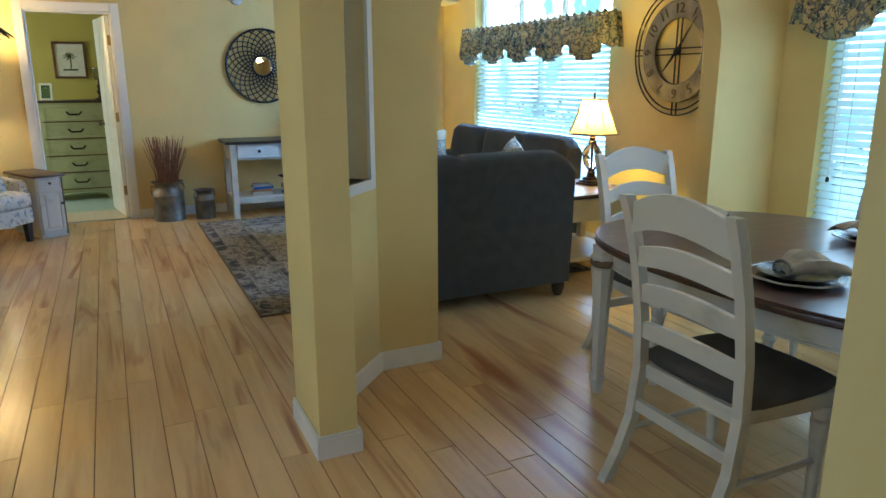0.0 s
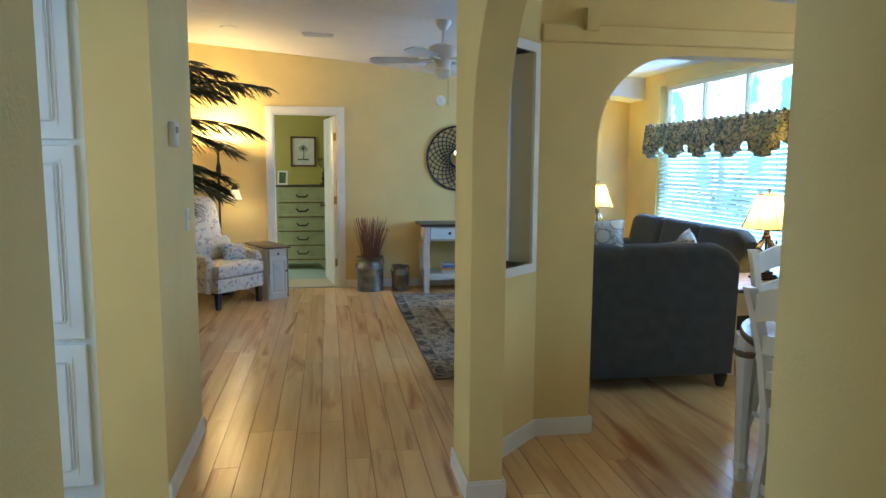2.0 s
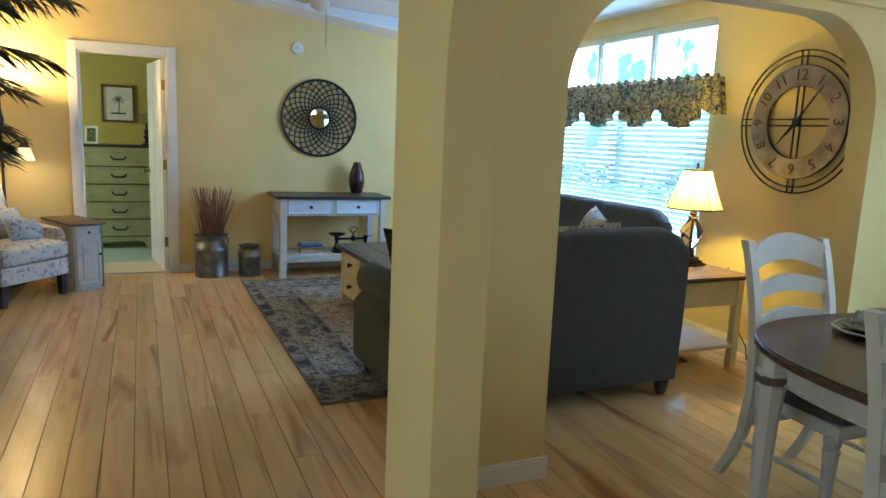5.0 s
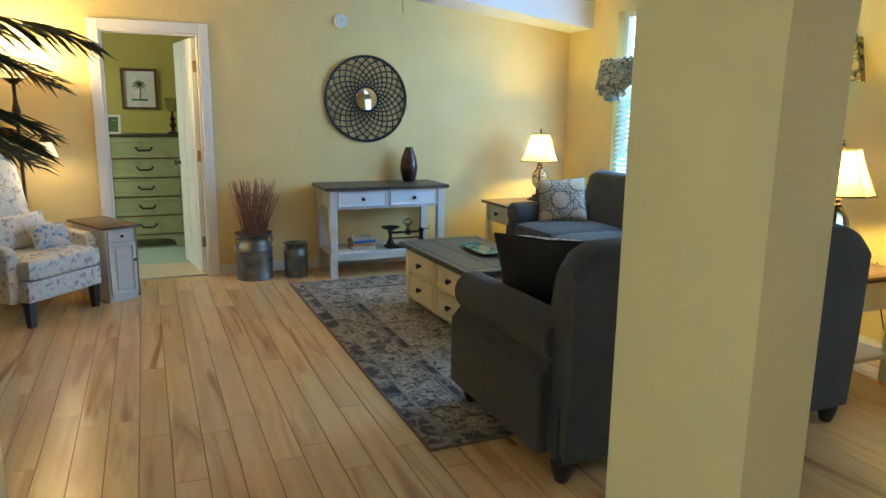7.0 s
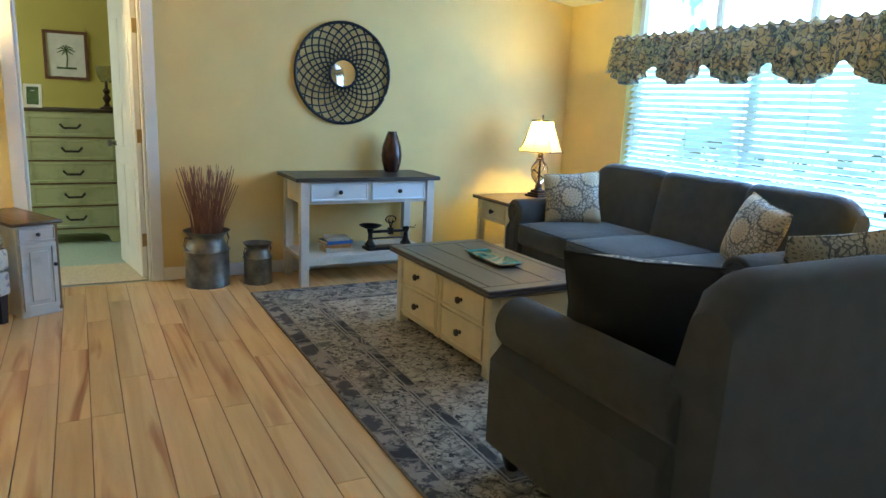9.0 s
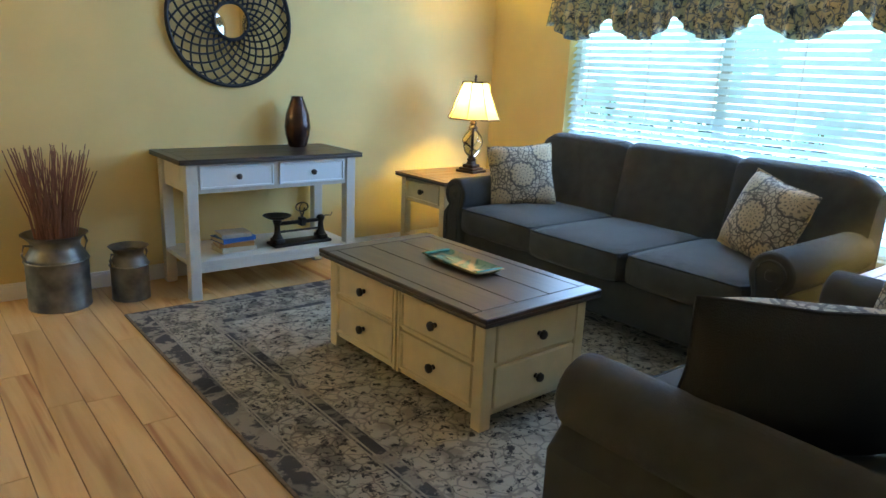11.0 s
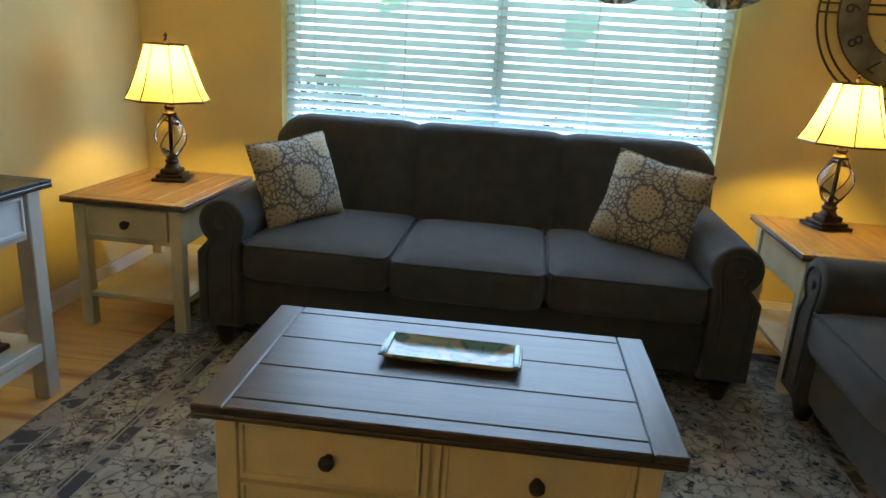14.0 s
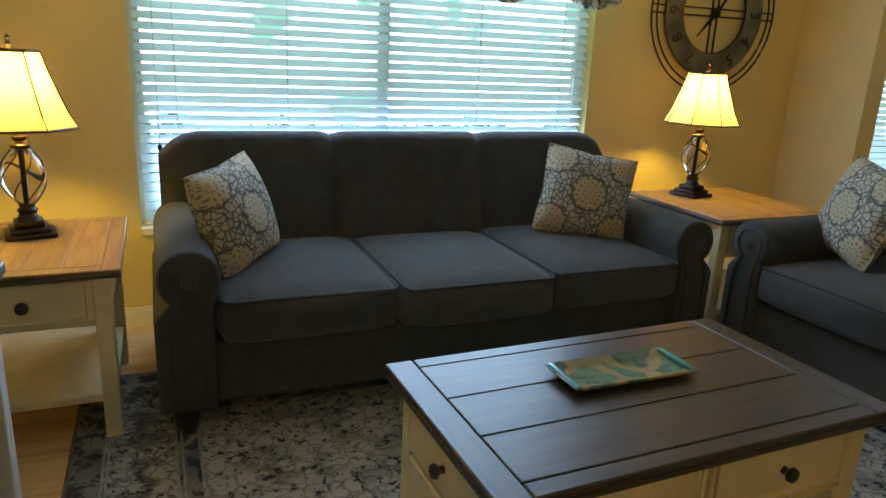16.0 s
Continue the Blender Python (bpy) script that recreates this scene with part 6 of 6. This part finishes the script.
part("shade", lathe([(0.04, 0.25), (0.07, 0.30), (0.085, 0.40), (0.08, 0.40), (0.065, 0.30), (0.035, 0.255)], 24), glass("smoked_glass", (0.7, 0.72, 0.6), 0.2), c, "smoky glass shade")

dr = tagged(new("door_1"), "white panelled door standing open into the bedroom", "door", "", "structure")
dr.matrix_world = at(DOOR[1] - 0.022, YF + 0.10, 0.008, 99)
part("leaf", box(0, 0.74, 0, 0.038, 0, 2.15, 0.003, 1), TRIM, dr, smooth=False)
for za, zb in ((0.18, 0.85), (0.98, 1.98)):
    for xa, xb in ((0.09, 0.34), (0.41, 0.66)):
        part("panel", box(xa, xb, -0.006, 0.044, za, zb, 0.006, 1), TRIM, dr, smooth=False)
for z in (0.25, 1.05, 1.85):
    part("hinge", box(-0.012, 0.004, -0.012, 0.03, z, z + 0.10), mat("brass_hinge", (0.36, 0.25, 0.10), 0.35, 0.9), dr, "brass hinge", smooth=False)
part("door_knob", lathe([(0, 0), (0.025, 0.0), (0.012, 0.015), (0.012, 0.03), (0.028, 0.045), (0.026, 0.065), (0, 0.072)], 18), STEEL, dr).matrix_local = pose(0.685 * K, 0.038 * K, 1.0 * K, -90, 0, 0)

# ---- dining room ----
TABLETOP = wood("dark_walnut_tabletop", (0.045, 0.022, 0.016), (0.10, 0.05, 0.034), 0.28, (1.3, 12, 12), 2.2, 0.05, 0.08)
TABLEEDGE = wood("dark_walnut_edge", (0.05, 0.025, 0.016), (0.11, 0.055, 0.035), 0.3, (1.3, 12, 12), 2.2)
ANTIQUE = mat("antique_white_paint", (0.50, 0.46, 0.37), 0.45, var=0.0, scale=6, bump=0.08, second=(0.62, 0.58, 0.49), stops=(0.3, 0.45))
SEATCLOTH = mat("dark_grey_seat_cloth", (0.075, 0.065, 0.055), 0.9, var=0.15, scale=12, bump=0.4, bscale=300)


def superellipse(a, b, e, n=72):
    out = []
    for i in range(n):
        t = 2 * math.pi * i / n
        c, s = math.cos(t), math.sin(t)
        out.append((a * math.copysign(abs(c) ** (2 / e), c), b * math.copysign(abs(s) ** (2 / e), s)))
    return out


def dining_table():
    t = thing("dining_table", 2.64, 1.88, 0, 0, "oval dining table with dark top and antique white legs", "dining table")
    a, b, h = 0.74, 0.97, 0.78
    part("tabletop_edge", prism(superellipse(a, b, 2.7), h - 0.038, h - 0.008, 0.008, 3), TABLEEDGE, t)
    o = superellipse(a - 0.004, b - 0.004, 2.7)
    for sgn in (-1, 1):
        half = [(x, y) for x, y in o if sgn * y > 0.004]
        half.sort(key=lambda p: -sgn * p[0])
        xs = max(abs(p[0]) for p in half)
        part("tabletop_leaf", prism([(sgn * xs, sgn * 0.0015)] + half + [(-sgn * xs, sgn * 0.0015)], h - 0.008, h, 0.002, 1), TABLETOP, t, smooth=False)
    ap = superellipse(a - 0.08, b - 0.08, 3.0)
    inn = superellipse(a - 0.105, b - 0.105, 3.0)
    bm = bmesh.new()
    n = len(ap)
    r = [[bm.verts.new((x, y, z)) for x, y in oo] for oo, z in ((ap, h - 0.038), (ap, h - 0.14), (inn, h - 0.14), (inn, h - 0.038))]
    for i in range(n):
        j = (i + 1) % n
        for k in range(4):
            bm.faces.new((r[k][i], r[k][j], r[(k + 1) % 4][j], r[(k + 1) % 4][i]))
    part("apron", bm, ANTIQUE, t)
    for z in (h - 0.060, h - 0.125):
        part("apron_bead", sweep([(x, y, z) for x, y in superellipse(a - 0.079, b - 0.079, 3.0)], 0.005, 5, closed=True), ANTIQUE, t)
    for sx in (-1, 1):
        for sy in (-1, 1):
            x, y = sx * (a - 0.14), sy * (b - 0.33)
            lg = part("leg", lathe([(0, 0), (0.026, 0), (0.03, 0.05), (0.040, 0.075), (0.030, 0.10), (0.042, 0.48), (0.052, 0.60), (0.056, 0.63), (0.040, 0.645), (0.058, 0.665), (0.060, 0.69), (0.05, 0.70), (0.05, 0.745), (0, 0.745)], 8, (x, y)), ANTIQUE, t, smooth=False)
            part("collar", lathe([(0.045, 0.64), (0.063, 0.655), (0.063, 0.67), (0.045, 0.685)], 20, (x, y)), WORN, lg)


dining_table()


def dining_chair():
    c = thing("dining_chair", 0, 0, 0, 0, "antique white ladder-back dining chair with dark grey seat", "chair", "chairs round the dining table")
    # back at y = 0, seat towards +y
    hw = 0.235
    part("seat_frame", prism([(-hw + 0.02, 0.02), (hw - 0.02, 0.02), (hw + 0.02, 0.45), (-hw - 0.02, 0.45)], 0.40, 0.46, 0.008, 2), ANTIQUE, c)
    part("seat", moved(soft_box(-hw - 0.012, hw + 0.012, 0.035, 0.46, 0.455, 0.52, 0.028, 0.02), Matrix.Identity(4)), SEATCLOTH, c, "dark grey upholstered seat")
    zs = [0, 0.12, 0.25, 0.45, 0.64, 0.84, 1.02, 1.11]
    ys = [-0.13, -0.065, -0.015, 0.01, 0.0, -0.03, -0.075, -0.105]
    for s in (-1, 1):
        bm = bmesh.new()
        rings = []
        for z, y in zip(zs, ys):
            w = 0.020
            rings.append([bm.verts.new((s * hw + dx, y + dy, z)) for dx, dy in ((-w, -w), (w, -w), (w, w), (-w, w))])
        for a, b in zip(rings, rings[1:]):
            for k in range(4):
                bm.faces.new((a[k], a[(k + 1) % 4], b[(k + 1) % 4], b[k]))
        bm.faces.new(rings[0][::-1])
        bm.faces.new(rings[-1])
        part("back_post", bm, ANTIQUE, c, smooth=False)
        part("front_leg", lathe([(0, 0), (0.02, 0), (0.024, 0.03), (0.018, 0.05), (0.030, 0.33), (0.034, 0.35), (0.026, 0.36), (0.034, 0.375), (0.034, 0.41), (0, 0.41)], 12, (s * (hw - 0.005), 0.41)), ANTIQUE, c)
    for z, hgt, arch in ((1.03, 0.11, 0.055), (0.885, 0.07, 0.035), (0.745, 0.065, 0.03), (0.60, 0.06, 0.025), (0.30, 0.045, 0.0)):
        yb = float(np.interp(z, zs, ys))
        bm = bmesh.new()
        n = 14
        r = []
        for i in range(n + 1):
            u = -1 + 2 * i / n
            bow = arch * (1 - u * u) ** 1.2
            back = -0.03 * (1 - u * u) if arch else 0
            lo, hi = z - hgt / 2 + bow * 0.8, z + hgt / 2 + bow
            r.append([bm.verts.new((u * (hw - 0.015), yb + back + d, zz)) for d, zz in ((-0.011, lo), (0.011, lo), (0.011, hi), (-0.011, hi))])
        for a, b in zip(r, r[1:]):
            for k in range(4):
                bm.faces.new((a[k], a[(k + 1) % 4], b[(k + 1) % 4], b[k]))
        bm.faces.new(r[0][::-1])
        bm.faces.new(r[-1])
        part("slat", bm, ANTIQUE, c)
    for s in (-1, 1):
        part("stretcher", sweep([(s * (hw - 0.003), -0.04, 0.2), (s * (hw - 0.003), 0.41, 0.2)], 0.012, 8), ANTIQUE, c)
    return c


ch = dining_chair()
ch.matrix_world = at(1.71, 1.64, 0, -90)
copy_thing(ch, at(2.575, 2.87, 0, 180))
copy_thing(ch, at(3.60, 2.10, 0, 90))
copy_thing(ch, at(2.64, 0.70, 0, 0))



def chandelier():
    x, y = 2.74, 1.86
    c = thing("chandelier", x, y, 0, 14, "bronze five-arm chandelier with frosted shades over the dining table", "chandelier")
    part("canopy", lathe([(0.0, 2.46), (0.012, 2.46), (0.03, 2.48), (0.065, 2.50), (0.07, 2.54), (0, 2.54)], 24), BRONZE, c)
    part("rod", sweep([(0, 0, 2.22), (0, 0, 2.48)], 0.008, 8), BRONZE, c)
    part("column", lathe([(0, 1.80), (0.014, 1.805), (0.022, 1.83), (0.012, 1.85), (0.035, 1.88), (0.05, 1.92), (0.03, 1.97), (0.018, 2.02), (0.026, 2.10), (0.016, 2.18), (0.024, 2.22), (0, 2.24)], 20), BRONZE, c)
    for k in range(5):
        t = 2 * math.pi * k / 5
        ct, st = math.cos(t), math.sin(t)
        arm = part("arm", sweep([(r * ct, r * st, z) for r, z in ((0.03, 1.93), (0.09, 1.87), (0.16, 1.835), (0.20, 1.845), (0.235, 1.88), (0.24, 1.94), (0.24, 1.975))], 0.008, 8), BRONZE, c)
        part("cup", lathe([(0, 1.965), (0.022, 1.967), (0.034, 1.985), (0.028, 1.992), (0, 1.992)], 16, (0.24 * ct, 0.24 * st)), BRONZE, arm)
        part("shade", lathe([(0.028, 1.99), (0.045, 2.005), (0.058, 2.05), (0.075, 2.11), (0.072, 2.112), (0.054, 2.052), (0.040, 2.01), (0.026, 1.996)], 20, (0.24 * ct, 0.24 * st)), FROST, arm, "frosted bell glass shade")
        part("bulb", lathe([(0, 1.993), (0.012, 1.995), (0.022, 2.03), (0.018, 2.055), (0, 2.07)], 12, (0.24 * ct, 0.24 * st)), BULB, arm)
    lamp("chandelier_light", "POINT", at(x, y, 2.16), 12, (1, 0.70, 0.36), 0.18)


chandelier()

CHINA = mat("dark_charger_glaze", (0.045, 0.04, 0.035), 0.2, var=0.3, scale=20)
CHINAW = mat("cream_plate_glaze", (0.50, 0.47, 0.40), 0.15, var=0.08, scale=20)
NAPKIN = mat("oatmeal_linen", (0.40, 0.36, 0.28), 0.95, var=0.15, scale=20, bump=0.4, bscale=200)


def place_setting(x, y, turn):
    p = thing("charger_plate", x, y, 0.78, turn, "dark charger plate with scalloped cream rim", "plate", "plates on the dining table")
    part("plate", lathe([(0, 0), (0.09, 0), (0.10, 0.008), (0.165, 0.020), (0.168, 0.024), (0.10, 0.013), (0, 0.010)], 40), CHINA, p)
    part("rim", sweep([((0.166 + 0.003 * math.sin(9 * t)) * math.cos(t), (0.166 + 0.003 * math.sin(9 * t)) * math.sin(t), 0.023) for t in [2 * math.pi * i / 72 for i in range(72)]], 0.004, 5, closed=True), CHINAW, p)
    part("top_plate", lathe([(0, 0.012), (0.08, 0.014), (0.135, 0.032), (0.137, 0.036), (0.08, 0.020), (0, 0.018)], 40), CHINA, p)
    n = thing("napkin", x, y, 0.80, turn, "folded oatmeal linen napkin in a ring", "napkin", "napkins on the plates")
    bm = bmesh.new()
    g = []
    for i in range(17):
        u = -1 + i / 8
        row = []
        for j in range(11):
            v = j / 10
            w = 0.03 + 0.11 * v
            row.append(bm.verts.new((u * w, -0.10 + 0.22 * v, 0.012 + (0.075 * math.sin(math.pi * min(1, 0.12 + 0.75 * v)) * (1 - 0.75 * u * u)) + 0.010 * math.sin(u * 10) * (0.3 + v))))
        g.append(row)
    for a, b in zip(g, g[1:]):
        for j in range(10):
            bm.faces.new((a[j], b[j], b[j + 1], a[j + 1]))
    cl = part("cloth", bm, NAPKIN, n)
    s = cl.modifiers.new("thickness", "SOLIDIFY")
    s.thickness = 0.005
    part("ring", sweep([(0.036 * math.cos(t), -0.085, 0.038 + 0.026 * math.sin(t)) for t in [2 * math.pi * i / 20 for i in range(20)]], 0.006, 6, closed=True), STEEL, n)


place_setting(2.22, 1.64, -90)
place_setting(2.62, 2.52, 200)
place_setting(3.08, 1.92, 90)

# plug-in air freshener on the living room side of the diagonal wall
j = thing("air_freshener", 0.961, 3.200, 0.215, 225, "plug-in air freshener with clear bottle and blue liquid", "air freshener")
part("plug", box(-0.022, 0.022, -0.095, 0.0, 0.0, 0.055, 0.006, 2), PLASTIC, j, "white plastic plug body")
part("bottle", lathe([(0, 0), (0.026, 0), (0.029, 0.006), (0.033, 0.075), (0.030, 0.075), (0.026, 0.008), (0, 0.006)], 24, (0, -0.130)), glass("clear_bottle_glass"), j)
part("liquid", lathe([(0, 0.0065), (0.0255, 0.0085), (0.0265, 0.026), (0, 0.026)], 20, (0, -0.130)), mat("blue_scented_liquid", (0.05, 0.35, 0.45), 0.15, var=0.05), j, "blue liquid")
part("cap", lathe([(0.024, 0.070), (0.034, 0.072), (0.035, 0.086), (0.024, 0.090), (0, 0.088)], 24, (0, -0.130)), PLASTIC, j, "white cap")


# ---- pantry beside the hall ----
def pantry():
    t = thing("pantry_cabinet", -1.47, 2.98, 0, 0, "tall white pantry cabinet with raised panel doors", "cabinet")
    hx = 0.45
    part("body", box(-hx, hx, -0.25, 0.30, 0.0, 2.46), CABWHITE, t, smooth=False)
    for xa, xb in ((-hx + 0.02, -0.004), (0.004, hx - 0.045)):
        for za, zb in ((0.10, 0.765), (0.79, 1.645), (1.67, 2.42)):
            d = part("door", box(xa, xb, -0.272, -0.25, za, zb, 0.006, 2), CABWHITE, t, smooth=False)
            m = 0.075
            o = part("raised_panel", box(xa + m, xb - m, -0.284, -0.268, za + m, zb - m, 0.014, 1), CABWHITE, d, smooth=False)
            part("groove", join(box(xa + m - 0.016, xa + m - 0.008, -0.2755, -0.27, za + m - 0.016, zb - m + 0.016), box(xb - m + 0.008, xb - m + 0.016, -0.2755, -0.27, za + m - 0.016, zb - m + 0.016)), CABWHITE, d, smooth=False)


pantry()

cd = thing("lamp_cord", 3.72, 4.28, 0, 0, "thin black lamp cord hanging behind the end table", "cord")
part("cord", sweep([(0.02, 0.12, 0.66), (0.05, 0.10, 0.5), (0.03, 0.06, 0.36), (-0.02, 0.0, 0.28), (0.02, -0.04, 0.22), (0.06, -0.08, 0.12), (0.10, -0.06, 0.02), (0.18, -0.02, 0.006)], 0.004, 6), BLACKWOOD, cd)

# ---- floor planks ----
def planks():
    rnd = random.Random(21)
    w = 0.137
    floor = bpy.data.objects["floor"]
    lengths = (0.95, 1.2, 1.45)
    near = {}
    for L in lengths:
        near[L] = mesh_of("plank", box(-w / 2 + 0.0018, w / 2 - 0.0018, -L / 2 + 0.0012, L / 2 - 0.0012, -0.004, 0.0, 0.0012, 1), PLANK)
    rest = bmesh.new()
    n_near = 0
    x = -3.48
    while x < XW - 0.01:
        y = YB + rnd.uniform(-0.9, 0)
        while y < YF:
            L = rnd.choice(lengths)
            a, b = max(y, YB), min(y + L, YF)
            cx = x + w / 2
            if b - a > 0.02:
                if -1.25 < cx < 1.65 and a > 0.9 and abs(b - a - L) < 1e-6 and n_near < 300:
                    o = new("plank", near[L])
                    o.parent = floor
                    o.location = (cx * K, (a + b) / 2 * K, 0)
                    n_near += 1
                else:
                    box_bm(rest, x + 0.0012, min(x + w, XW) - 0.0012, a + 0.0012, b - 0.0012, -0.004, 0.0)
            y += L
        x += w
    o = part("planks", rest, PLANK, floor, smooth=False)
    o["kind"] = "stuff"


planks()
